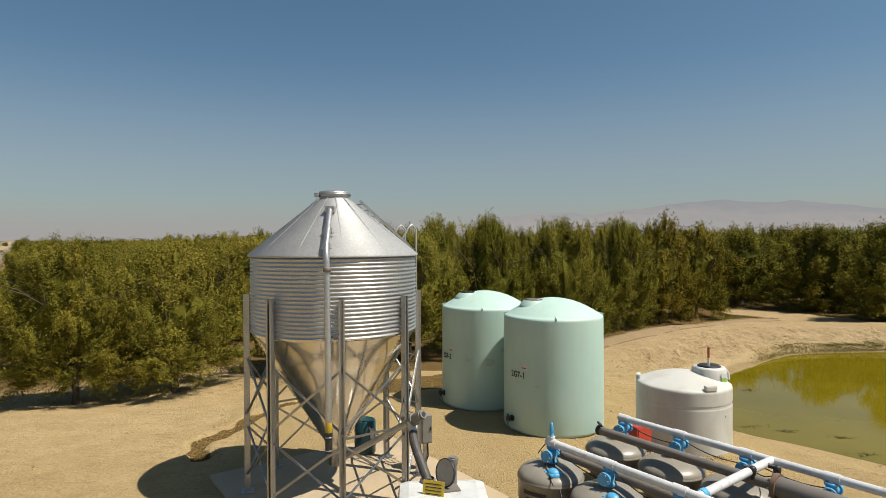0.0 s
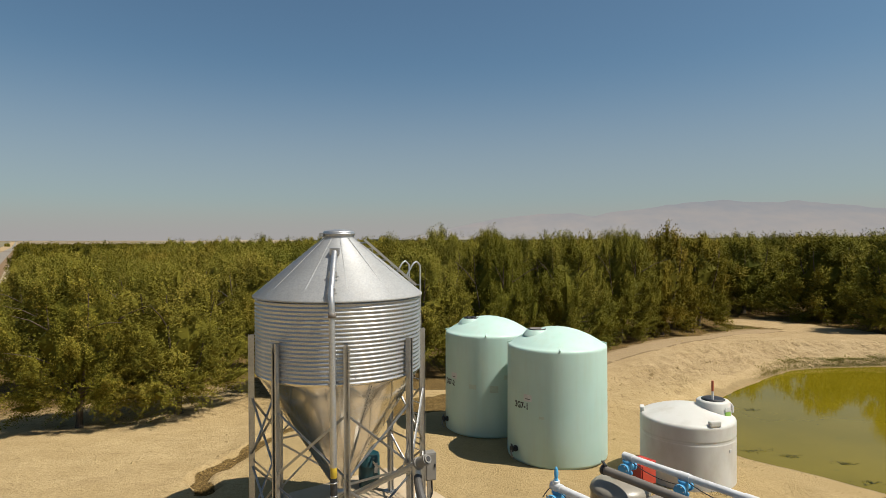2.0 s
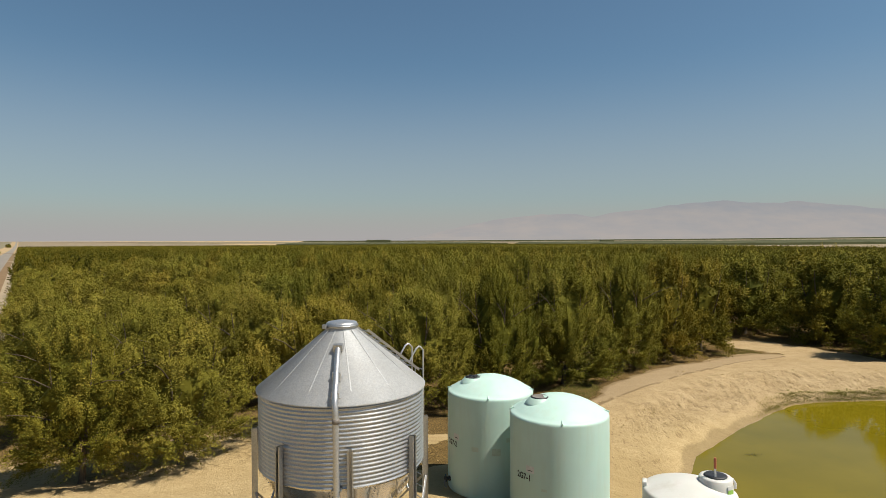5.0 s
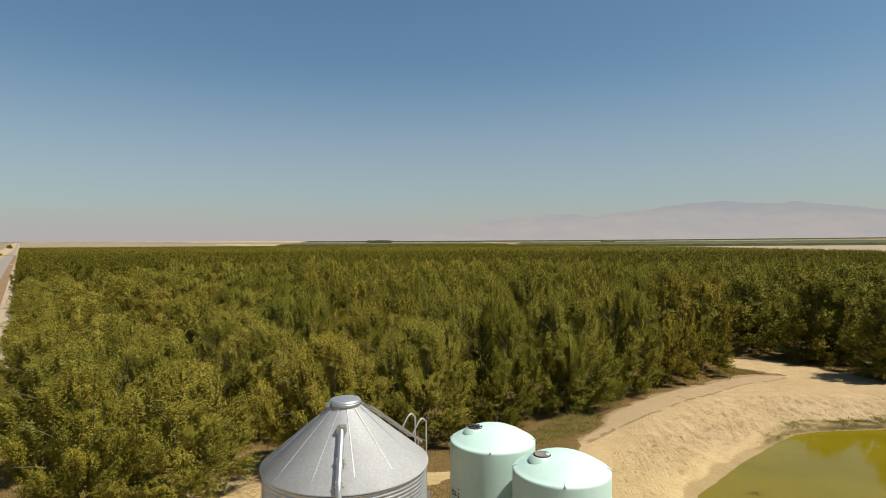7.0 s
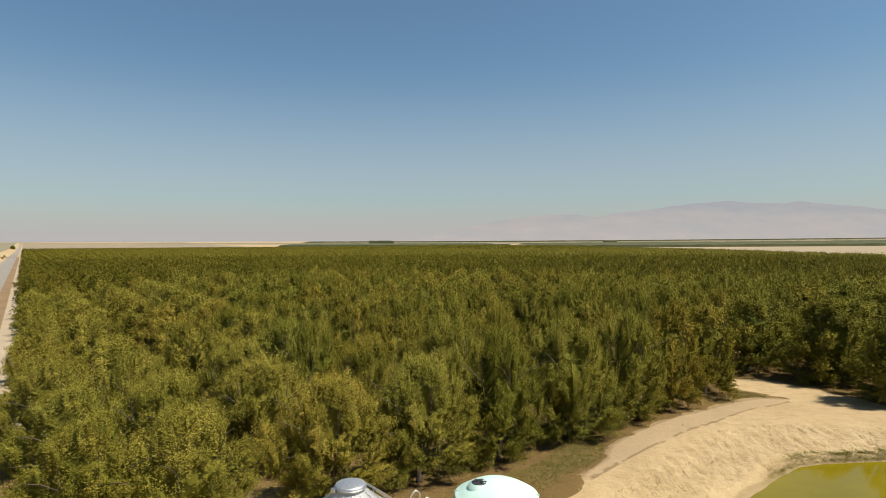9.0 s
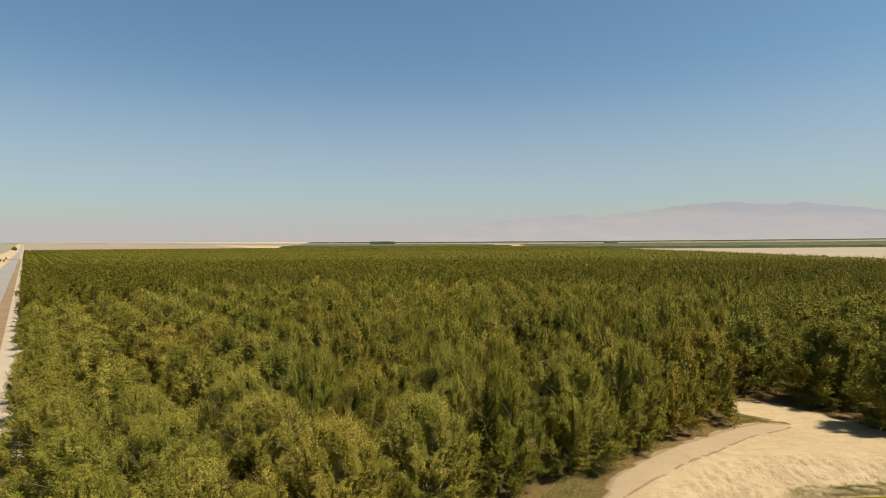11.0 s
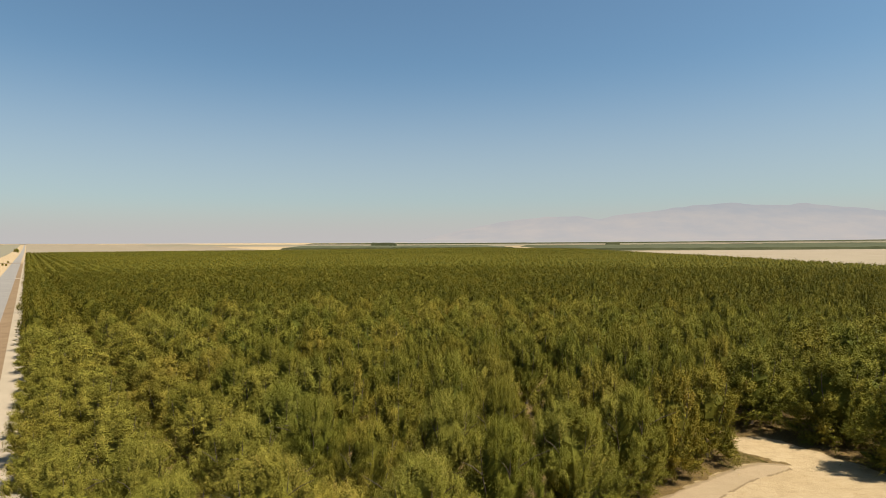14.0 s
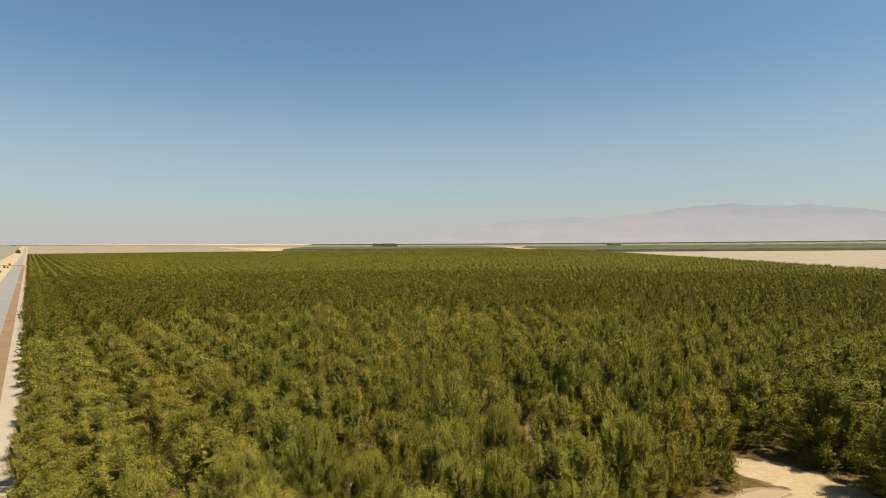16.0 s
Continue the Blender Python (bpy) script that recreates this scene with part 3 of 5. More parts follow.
def ridge(name, dist, heights, mat, label):
    """A far mountain range: heights in metres along x, roughened, with slopes that run out to the plain."""
    n, rows = 260, 8
    xs, hs = zip(*heights)
    vs = []
    for row in range(rows):
        t = row / (rows - 1)
        for i in range(n):
            x = xs[0] + (xs[-1] - xs[0]) * i / (n - 1)
            h = float(np.interp(x, xs, hs))
            h *= 1 + 0.05 * noise.noise((x / 260, 3.1, 0)) + 0.03 * noise.noise((x / 80, 7.7, 0))
            z = 8 + h * t * (1 + 0.3 * (1 - t) * noise.noise((x / 150, t * 4, 1.3)))
            vs.append((x, dist - 500 * (1 - t), z))
    b = B().add(vs, [(r * n + i, r * n + i + 1, (r + 1) * n + i + 1, (r + 1) * n + i) for r in range(rows - 1) for i in range(n - 1)], True)
    return tagged(part(name, b, mat), label, "mountains", kind="structure")


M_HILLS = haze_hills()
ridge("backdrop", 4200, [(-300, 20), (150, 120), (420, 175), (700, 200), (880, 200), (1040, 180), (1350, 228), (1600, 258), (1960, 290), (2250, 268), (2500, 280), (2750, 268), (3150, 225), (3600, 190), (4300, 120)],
      M_HILLS, "faint bare mountain range in painted summer haze")


# ---- concrete pad and silo ----
b = B().box((4.9, 5.2, 0.16), (0, 0, 0.0), bevel=0.02)
pad_ob = part("concrete_pad", b, M_CONCRETE)
pad_ob.matrix_basis = pose(SILO[0] + 0.42, SILO[1] - 0.2, 0.0, 0, 0, GRID_TURN)
tagged(pad_ob, "pale dusty concrete slab under the silo", "slab", kind="structure")


def at_angle(deg, r, z=0.0):
    """A point round the silo: 0 degrees faces the camera, positive to the right."""
    a = radians(deg)
    return (r * math.sin(a), -r * math.cos(a), z)


def build_silo():
    s = thing("feed_silo", "galvanised corrugated steel hopper silo standing on braced legs", "silo", (*SILO, 0))
    zb, zt, R = 3.63, 5.29, 1.83
    prof, rings = [], 20
    for i in range(rings * 6 + 1):
        z = zb + (zt - zb) * i / (rings * 6)
        prof.append((R + 0.011 * math.cos(2 * math.pi * i / 6), z))
    shell = part("shell", B().lathe(prof, 96), M_SHELL, s, "corrugated galvanised steel shell")
    b = B()
    for k in range(5):
        a = 20 + 72 * k
        for half in (0, 1):
            for j in range(12):
                z = zb + 0.04 + half * 0.83 + j * 0.069
                b.box((0.015, 0.010, 0.015), at_angle(a + half * 36, R + 0.012, z), m=None)
    for k in range(48):
        for z in (zb + 0.83,):
            b.box((0.02, 0.02, 0.02), at_angle(k * 7.5, R + 0.012, z))
    tagged(part("bolt_seam", b, M_LEG, shell), kind="stuff")
    roof = part("roof", B().lathe([(R + 0.05, zt - 0.035), (R + 0.055, zt), (0.33, 6.55), (0.33, 6.60)], 96), M_ROOF, s, "conical galvanised sheet roof")
    for k in range(12):
        b = B()
        a = 16 + 30 * k
        p, q = Vector(at_angle(a, R + 0.03, zt + 0.012)), Vector(at_angle(a, 0.36, 6.545))
        b.beam(p, q, 0.022, 0.005, at_angle(a + 90, 1))
        for j in range(22):
            c = p.lerp(q, (j + 0.5) / 22)
            b.box((0.014, 0.014, 0.012), c + Vector((0, 0, 0.006)))
        part("roof_seam", b, M_ROOF, roof)
    lid = part("lid", B().lathe([(0.30, 6.55), (0.345, 6.58), (0.355, 6.60), (0.355, 6.66), (0.335, 6.69), (0.32, 6.70), (0.12, 6.735), (0.0, 6.74)], 40), M_PIPE, s, "round galvanised lid")
    part("clamp_ring", B().lathe([(0.355, 6.61), (0.372, 6.615), (0.372, 6.635), (0.355, 6.64)], 40), M_LEG, lid)
    b = B().box((0.10, 0.12, 0.09), at_angle(-62, 0.40, 6.61), bevel=0.01)
    b.rod(at_angle(-50, 0.42, 6.60), at_angle(-76, 0.42, 6.60), 0.025)
    part("hinge", b, M_LEG, lid)
    hop = part("hopper", B().lathe([(R - 0.01, zb + 0.02), (R + 0.012, zb - 0.01), (R - 0.03, zb - 0.06), (0.22, 1.02), (0.20, 0.88)], 96), M_HOPPER, s, "smooth galvanised hopper cone")
    for k in range(12):
        b = B()
        a = 1 + 30 * k
        p, q = Vector(at_angle(a, R - 0.03, zb - 0.07)), Vector(at_angle(a, 0.24, 1.04))
        for j in range(34):
            c = p.lerp(q, (j + 0.5) / 34)
            b.box((0.016, 0.016, 0.016), c)
        tagged(part("bolt_seam", b, M_GREYBOX, hop), kind="stuff")
    part("boot", B().lathe([(0.2, 0.9), (0.24, 0.88), (0.24, 0.78), (0.17, 0.72), (0.17, 0.5), (0.0, 0.5)], 20), M_LEG, hop)
    # legs
    for k in range(8):
        a = 14 + 45 * k
        leg = B()
        m = Matrix.Translation(at_angle(a, R + 0.085)) @ pose(0, 0, 0, 0, 0, a)
        top = 4.42
        t = 0.012
        for dx, dy, w, d in ((0, 0.055, 0.06, t), (-0.032, 0, t, 0.122), (0.032, 0, t, 0.122), (-0.048, -0.055, 0.030, t), (0.048, -0.055, 0.030, t)):
            leg.box((w, d, top - 0.08), (dx, dy, 0.08 + (top - 0.08) / 2), m)
        leg.box((0.30, 0.26, 0.015), (0, 0, 0.09), m)
        for z in np.arange(zb + 0.05, top, 0.1):
            leg.box((0.016, 0.016, 0.016), (-0.048, -0.066, float(z)), m)
        part("leg", leg, M_LEG, s)
    for k in range(8):
        a0, a1 = 14 + 45 * k, 59 + 45 * k
        for z0, z1 in ((1.78, 3.05), (0.45, 1.55)):
            for p, q in ((z0, z1), (z1, z0)):
                b = B()
                off = 0.02 if p < q else -0.012
                P, Q = Vector(at_angle(a0, R + 0.08 + off, p)), Vector(at_angle(a1, R + 0.08 + off, q))
                n = Vector(at_angle((a0 + a1) / 2, 1))
                d = (Q - P).normalized()
                b.beam(P, Q, 0.05, 0.006, d.cross(n))
                b.beam(P + n * 0.02, Q + n * 0.02, 0.04, 0.006, n)
                part("brace", b, M_LEG, s)
        if k % 2:
            continue
        b = B()
        b.beam(at_angle(a0, R + 0.06, 1.66), at_angle(a1, R + 0.06, 1.66), 0.05, 0.006)
        part("strut", b, M_LEG, s)
    # filling pipe
    p_top = Vector(at_angle(4, 0.84, 6.25))
    p_eave = Vector(at_angle(5.5, R + 0.13, zt + 0.13))
    pipe = part("fill_pipe", B().tube([p_top, p_top.lerp(p_eave, 0.5), p_top.lerp(p_eave, 0.93), p_eave + Vector((0, 0.0, -0.06)), Vector(at_angle(6, R + 0.17, zt - 0.12)), Vector(at_angle(6.5, R + 0.17, 2.02))], 0.062, 14), M_PIPE, s, "galvanised filling pipe")
    part("elbow_box", B().box((0.20, 0.20, 0.15), p_top + Vector((0, 0.04, 0.0)), bevel=0.015), M_LEG, pipe)
    part("coupling", B().lathe([(0.062, 0), (0.08, 0.01), (0.08, 0.09), (0.062, 0.1)], 16, at_angle(6.1, R + 0.17, zt - 0.32)), M_GREYPIPE, pipe)
    part("yellow_band", B().lathe([(0.064, 0), (0.066, 0.005), (0.066, 0.2), (0.064, 0.205)], 16, at_angle(6.5, R + 0.17, 1.86)), M_YELLOW, pipe, "yellow tape band")
    hose = B()
    hose.lathe([(0.068 + 0.006 * (i % 2), 0.02 * i) for i in range(21)], 16, at_angle(6.5, R + 0.17, 1.46))
    part("hose_end", hose, M_BLACK, pipe, "black ribbed hose end with clamps")
    for z in (1.5, 1.76):
        part("hose_clamp", B().lathe([(0.074, 0), (0.08, 0.004), (0.08, 0.02), (0.074, 0.024)], 16, at_angle(6.5, R + 0.17, z)), M_LEG, pipe)
    for f, w in ((0.55, 0.25), (0.92, 0.22)):
        c = p_top.lerp(p_eave, f)
        part("pipe_bracket", B().box((w, 0.04, 0.02), c + Vector((0, 0.02, -0.05)), bevel=0.004).box((w * 0.7, 0.05, 0.14), c + Vector((0, 0.02, -0.01)), bevel=0.01), M_PIPE, pipe)
    part("pipe_bracket", B().box((0.2, 0.2, 0.03), at_angle(6.5, R + 0.1, zb + 0.03), bevel=0.004), M_LEG, pipe)
    # roof and side ladder
    LA, half = 126, 0.25
    along_l, e = Vector(at_angle(LA + 90, 1)), Vector(at_angle(LA, 1))
    top, eave = Vector(at_angle(LA, 0.52, 6.50)), Vector(at_angle(LA, R + 0.1, zt + 0.11))
    for side in (-1, 1):
        o = along_l * half * side
        part("ladder_rail", B().beam(top + o, eave + o, 0.055, 0.014, e), M_LEG, s)
        for f in (0.15, 0.55, 0.92):
            c = top.lerp(eave, f) + o
            part("rail_foot", B().rod(c, c - Vector((0, 0, 0.12)), 0.012, 6), M_LEG, s)
    for j in range(8):
        c = top.lerp(eave, (j + 0.5) / 8)
        part("ladder_rung", B().rod(c - along_l * half, c + along_l * half, 0.015, 8), M_LEG, s)
    for side in (-1, 1):
        o = along_l * half * side
        f0 = top.lerp(eave, 0.80) + o
        g = Vector(at_angle(LA, R + 0.22, 0)) + o
        hoop = [f0, f0 + Vector((0, 0, 0.16)) + e * 0.10, f0 + Vector((0, 0, 0.30)) + e * 0.20, f0 + Vector((0, 0, 0.35)) + e * 0.28]
        hoop += [Vector((g.x, g.y, f0.z + 0.33)) - e * 0.08, Vector((g.x, g.y, f0.z + 0.25)), Vector((g.x, g.y, zt)), Vector((g.x, g.y, 0.6))]
        part("handrail", B().tube(hoop, 0.02, 8), M_PIPE, s, "bent galvanised handrail of the ladder")
    for j in range(17):
        c = Vector(at_angle(LA, R + 0.22, 0.75 + j * 0.29))
        part("ladder_rung", B().rod(c - along_l * half, c + along_l * half, 0.012, 6), M_LEG, s)


build_silo()


# ---- the tall green tanks ----
def build_tank(at, digit):
    t = thing("storage_tank", "tall pale green polyethylene liquid tank on bare earth", "water tank", at, group="green storage tanks")
    R, zr = 1.5, 3.33
    prof = [(0.0, 0.0), (R - 0.06, 0.0), (R - 0.01, 0.03), (R, 0.1)]
    prof += [(R - 0.012 * z / zr, z) for z in (0.8, 1.6, 2.4, 3.0)]
    prof += [(R - 0.012, zr - 0.07), (R - 0.014, zr - 0.03), (R - 0.03, zr + 0.005), (R - 0.06, zr + 0.028)]
    prof += [(k * (R - 0.10), zr + 0.04 + 0.48 * (1 - k ** 2)) for k in np.linspace(1.0, 0.0, 16)]
    body = part("body", B().lathe([(max(r, 0.001), z) for r, z in prof], 72), M_GREEN, t)
    cx, cy, cz = -0.60, -0.10, 3.67
    neck = part("manway", B().lathe([(0.44, -0.06), (0.40, 0.02), (0.34, 0.07), (0.32, 0.10), (0.29, 0.12)], 32, (cx, cy, cz)), M_GREEN, t, "raised pale green manway collar")
    lid = B().lathe([(0.26, 0.10), (0.26, 0.135), (0.23, 0.145), (0.21, 0.125), (0.001, 0.12)], 28, (cx, cy, cz))
    part("lid", lid, M_BLACK if digit == "2" else M_GREYPIPE, t, "black ribbed screw lid" if digit == "2" else "grey flat lid in a black ring")
    if digit == "1":
        part("lid_ring", B().lathe([(0.22, 0.11), (0.275, 0.11), (0.275, 0.14), (0.23, 0.145)], 28, (cx, cy, cz)), M_BLACK, t)
    else:
        for k in range(6):
            part("lid_rib", B().box((0.2, 0.05, 0.05), (0.16, 0, 0.0), Matrix.Translation((cx, cy, cz + 0.18)) @ pose(0, 0, -0.045, 0, 0, 60 * k), 0.01), M_BLACK, t)
    for k in range(4):
        a = radians(-97 + 90 * k)
        m = Matrix.Translation(((R - 0.09) * math.cos(a), (R - 0.09) * math.sin(a), zr + 0.03)) @ pose(0, 0, 0, 0, 0, math.degrees(a))
        part("lifting_lug", B().box((0.30, 0.035, 0.07), (-0.06, 0, 0.01), m @ pose(0, 0, 0, 0, 14, 0), 0.012), M_GREEN, t)
    # writing, bent round the wall
    def on_wall(deg, z, w, h, mat, name, label="", lift=0.004):
        k = max(2, int(w / 0.04))
        d = math.degrees(w / R)
        g = B()
        vs = [(*at_angle(deg - d / 2 + d * i / k, R + lift), z + hh) for hh in (-h / 2, h / 2) for i in range(k + 1)]
        vs = [(v[0], v[1], v[3]) for v in vs]
        g.add(vs, [(i, i + 1, k + 2 + i, k + 1 + i) for i in range(k)], True)
        part(name, g, mat, t, label)
    text = bpy.data.curves.new("stencil", "FONT")
    text.body, text.size, text.extrude, text.space_character = "2G7-" + digit, 0.245, 0.0, 1.08
    text.offset = 0.009
    tmp = new("stencil_tmp", text)
    bpy.context.view_layer.update()
    me = bpy.data.meshes.new_from_object(tmp.evaluated_get(bpy.context.evaluated_depsgraph_get()))
    bpy.data.objects.remove(tmp)
    mid = 0.30
    base = STENCIL_DEG[digit]
    bm = bmesh.new()
    bm.from_mesh(me)
    bmesh.ops.subdivide_edges(bm, edges=[e for e in bm.edges if e.calc_length() > 0.12], cuts=2)
    for v in bm.verts:
        a = base + math.degrees((v.co.x * 0.82 - mid) / R)
        p = at_angle(a, R + 0.005)
        v.co = (p[0], p[1], STENCIL_Z[digit] + v.co.y)
    bm.to_mesh(me)
    bm.free()
    me.materials.clear()
    me.materials.append(M_INK)
    ob = new("stencil_lettering", me)
    ob.parent = t
    tagged(ob, "black stencilled tank number")
    on_wall(base + 8, STENCIL_Z[digit] + 0.33, 0.28, 0.20, M_LABEL, "label_sheet", "white paper label")
    on_wall(base + 8, STENCIL_Z[digit] + 0.30, 0.16, 0.025, M_INK, "label_print", lift=0.007)
    if digit == "2":
        for deg, z, w, h in ((-24, 1.68, 0.24, 0.15), (3, 1.62, 0.29, 0.23), (20, 2.0, 0.22, 0.14), (36, 2.02, 0.24, 0.16)):
            on_wall(deg, z, w, h, M_FADED, "faded_sticker", "faded square sticker")
    else:
        on_wall(-27, 1.44, 0.16, 0.07, M_FADED, "faded_sticker", "faded square sticker")
    # outlet with valve
    deg = OUTLET_DEG[digit]
    v = B().rod(at_angle(deg, R - 0.05, 0.38), at_angle(deg, R + 0.20, 0.38), 0.05, 14)
    v.rod(at_angle(deg, R, 0.38), at_angle(deg, R + 0.05, 0.38), 0.09, 16)
    v.rod(at_angle(deg, R + 0.16, 0.30), at_angle(deg, R + 0.16, 0.46), 0.058, 12)
    v.box((0.05, 0.2, 0.03), at_angle(deg, R + 0.16, 0.49), bevel=0.005)
    out = part("outlet_valve", v, M_BLACK, t, "black outlet fitting near the base")
    part("hose_tail", B().tube([at_angle(deg, R + 0.18, 0.36), at_angle(deg + 3, R + 0.24, 0.3), at_angle(deg + 4, R + 0.23, 0.2), at_angle(deg + 5, R + 0.18, 0.14)], 0.026, 8), M_GREYPIPE, out)
    return t


STENCIL_DEG, STENCIL_Z, OUTLET_DEG = {"1": -52, "2": -62}, {"1": 1.62, "2": 1.62}, {"1": -62, "2": -72}
build_tank((3.35, 18.11, 0.0), "1")
build_tank((1.46, 20.84, 0.0), "2")


# ---- the low white tank ----
def build_low_tank():
    t = thing("low_tank", "low white polyethylene tank with dusty sides by the pond", "water tank", (6.48, 16.04, 0.0))
    R, zr = 1.21, 1.76
    prof = [(0.001, 0.0), (R - 0.04, 0.0), (R, 0.05), (R, 0.08), (R, 0.6), (R, 1.26), (R, 1.28), (R - 0.008, 1.295), (R - 0.008, 1.31), (R - 0.008, 1.345), (R - 0.008, 1.36), (R, 1.375), (R, 1.395), (R, zr - 0.08), (R, zr - 0.05), (R - 0.015, zr - 0.01), (R - 0.05, zr + 0.015)]
    prof += [(k * (R - 0.06) + 0.001, zr + 0.02 + 0.28 * (1 - k ** 1.8)) for k in np.linspace(1.0, 0.0, 14)]
    part("body", B().lathe(prof, 64), M_WHITE, t)
    c = (0.66, -0.10, zr)
    part("manway", B().lathe([(0.46, -0.05), (0.44, 0.15), (0.42, 0.38), (0.39, 0.42), (0.27, 0.425), (0.26, 0.38)], 32, c), M_WHITE, t, "round raised manway")
    part("lid", B().lathe([(0.29, 0.42), (0.295, 0.445), (0.26, 0.465), (0.12, 0.45), (0.001, 0.45)], 28, c), M_BLACK, t, "black ringed lid")
    post = part("dipstick", B().rod((0.58, -0.25, zr + 0.38), (0.58, -0.25, zr + 0.68), 0.028, 10), M_LABEL, t, "upright rod with a rusty red top")
    part("rod_top", B().rod((0.58, -0.25, zr + 0.68), (0.58, -0.25, zr + 0.96), 0.034, 10), M_RUSTRED, post)
    for k in range(3):
        a = radians(-78 + 120 * k)
        m = Matrix.Translation(((R - 0.06) * math.cos(a), (R - 0.06) * math.sin(a), zr + 0.06)) @ pose(0, 0, 0, 0, 0, math.degrees(a))
        lug = B().box((0.12, 0.32, 0.15), (0, 0, 0.01), m, 0.035)
        part("lifting_lug", lug, M_WHITE, t)
    for name, mat, z, h, dx in (("green_sticker", M_LIME, 0.13, 0.1, 0.0), ("warning_sticker", M_LABEL, 0.25, 0.1, 0.0)):
        a = radians(-60)
        m = Matrix.Translation((c[0] + 0.435 * math.cos(a), c[1] + 0.435 * math.sin(a), zr + z)) @ pose(0, 0, 0, 0, 0, -60)
        part(name, B().box((0.012, 0.22, h), (0.006, 0, 0), m), mat, t)
    part("side_fitting", B().tube([(1.0, 0.0, zr + 0.28), (1.16, -0.02, zr + 0.30), (1.22, -0.03, zr + 0.2), (1.22, -0.03, zr + 0.05)], 0.035, 8), M_PVC, t)
    part("side_label", B().box((0.01, 0.09, 0.06), (R + 0.005, 0, 1.1), pose(0, 0, 0, 0, 0, -55)), M_LABEL, t)


build_low_tank()


# ---- filter station ----
def along(s, w=0.0, z=0.0, o=(2.18, 11.9)):
    """A point s metres down the manifold and w metres across."""
    return (o[0] - AX * s + BX * w, o[1] - AY * s + BY * w, z)


def build_filter(s, w, marked, near=True):
    t = thing("sand_filter", "grey-brown steel sand media filter tank with domed top", "filter tank", along(s, w), GRID_TURN, "sand filter tanks")
    R = 0.655
    prof = [(0.001, 0.25), (R * 0.7, 0.29), (R, 0.42), (R, 0.80), (R + 0.012, 0.81), (R + 0.012, 0.84), (R, 0.85)]
    prof += [(R * math.cos(k), 0.85 + 0.25 * math.sin(k)) for k in np.linspace(0.05, math.pi / 2 - 0.001, 12)]
    part("body", B().lathe(prof, 48), M_FILTER, t)
    for k in range(4):
        a = radians(45 + 90 * k)
        part("leg", B().box((0.08, 0.08, 0.45), (0.5 * math.cos(a), 0.5 * math.sin(a), 0.225), bevel=0.005), M_FILTER, t)
    part("inlet_neck", B().lathe([(0.11, 1.1), (0.11, 1.18), (0.14, 1.18), (0.14, 1.2), (0.001, 1.2)], 18), M_FILTER, t)
    if near:
        hatch = part("hatch", B().lathe([(0.15, 0.0), (0.15, 0.05), (0.12, 0.07), (0.001, 0.085)], 20, (-0.24, -0.32, 0.99)), M_BLUE, t, "blue hatch cover")
        part("hatch_dome", B().lathe([(0.135, 0.04), (0.125, 0.08), (0.09, 0.115), (0.04, 0.13), (0.001, 0.132)], 18, (-0.24, -0.32, 0.99)), M_BLUE, hatch)
        for k in range(4):
            a = radians(30 + 90 * k)
            part("hatch_lug", B().box((0.09, 0.06, 0.05), (-0.24 + 0.155 * math.cos(a), -0.32 + 0.155 * math.sin(a), 1.035), bevel=0.014), M_BLUE, hatch)
    if marked:
        for z, w_, h in ((0.66, 0.50, 0.075), (0.555, 0.36, 0.03), (0.50, 0.30, 0.025)):
            g = B()
            n = 10
            vs = [(*at_angle(-40 - GRID_TURN + math.degrees(w_ / R) * (i / n - 0.5), R + 0.004)[:2], z + e) for e in (-h / 2, h / 2) for i in range(n + 1)]
            g.add(vs, [(i, i + 1, n + 2 + i, n + 1 + i) for i in range(n)], True)
            part("maker_mark", g, M_INK, t, "dark bars of the maker's mark")
    return t


def build_valve(s, w, z=1.28):
    t = thing("backwash_valve", "blue plastic three-way backwash valve under a white pipe", "valve", along(s, w, z), GRID_TURN, "backwash valves")
    part("body", B().lathe([(0.10, -0.17), (0.12, -0.15), (0.12, -0.11), (0.085, -0.09), (0.10, 0.0), (0.085, 0.09), (0.11, 0.11), (0.11, 0.15), (0.09, 0.16)], 20), M_BLUE, t)
    part("side_port", B().rod((0, 0, 0), (0.20, 0, 0.0), 0.075, 16).rod((0.17, 0, 0), (0.22, 0, 0), 0.11, 16), M_BLUE, t)
    part("cap", B().rod((0, 0, 0), (-0.18, -0.035, 0.0), 0.085, 18, 0.095).rod((-0.17, -0.03, 0), (-0.22, -0.045, 0), 0.12, 18), M_BLUE, t)
    for k in range(6):
        a = k * math.pi / 3
        c = (-0.22, -0.045 + 0.098 * math.cos(a), 0.098 * math.sin(a))
        part("bolt", B().rod(c, (c[0] - 0.02, c[1], c[2]), 0.014, 6), M_LEG, t)
    return t


for s_, marked in ((0.0, True), (1.42, False), (2.84, False), (4.26, False)):
    build_filter(s_ - 0.05, 0.0, marked)
    build_valve(s_, 0.0)
for s_ in (-0.24, 1.17, 2.58, 4.05):
    build_filter(s_ + 0.02, 2.26, False, False)
    build_valve(s_, 2.55, 1.26)


def pipe_run(name, pts, r, mat, label, n=16):
    t = thing(name, label, "pipe")
    part("tube", B().tube(pts, r, n), mat, t)
    return t


p1 = pipe_run("white_pipe", [along(-0.02, 0, 1.50), along(6, 0, 1.50)], 0.075, M_PVC, "white PVC backwash pipe above the filters")
for s_ in (0.0, 1.42, 2.84, 4.26):
    part("tee", B().rod(along(s_ - 0.13, 0, 1.50), along(s_ + 0.13, 0, 1.50), 0.088, 16).rod(along(s_, 0, 1.39), along(s_, 0, 1.50), 0.085, 16), M_PVC, p1)
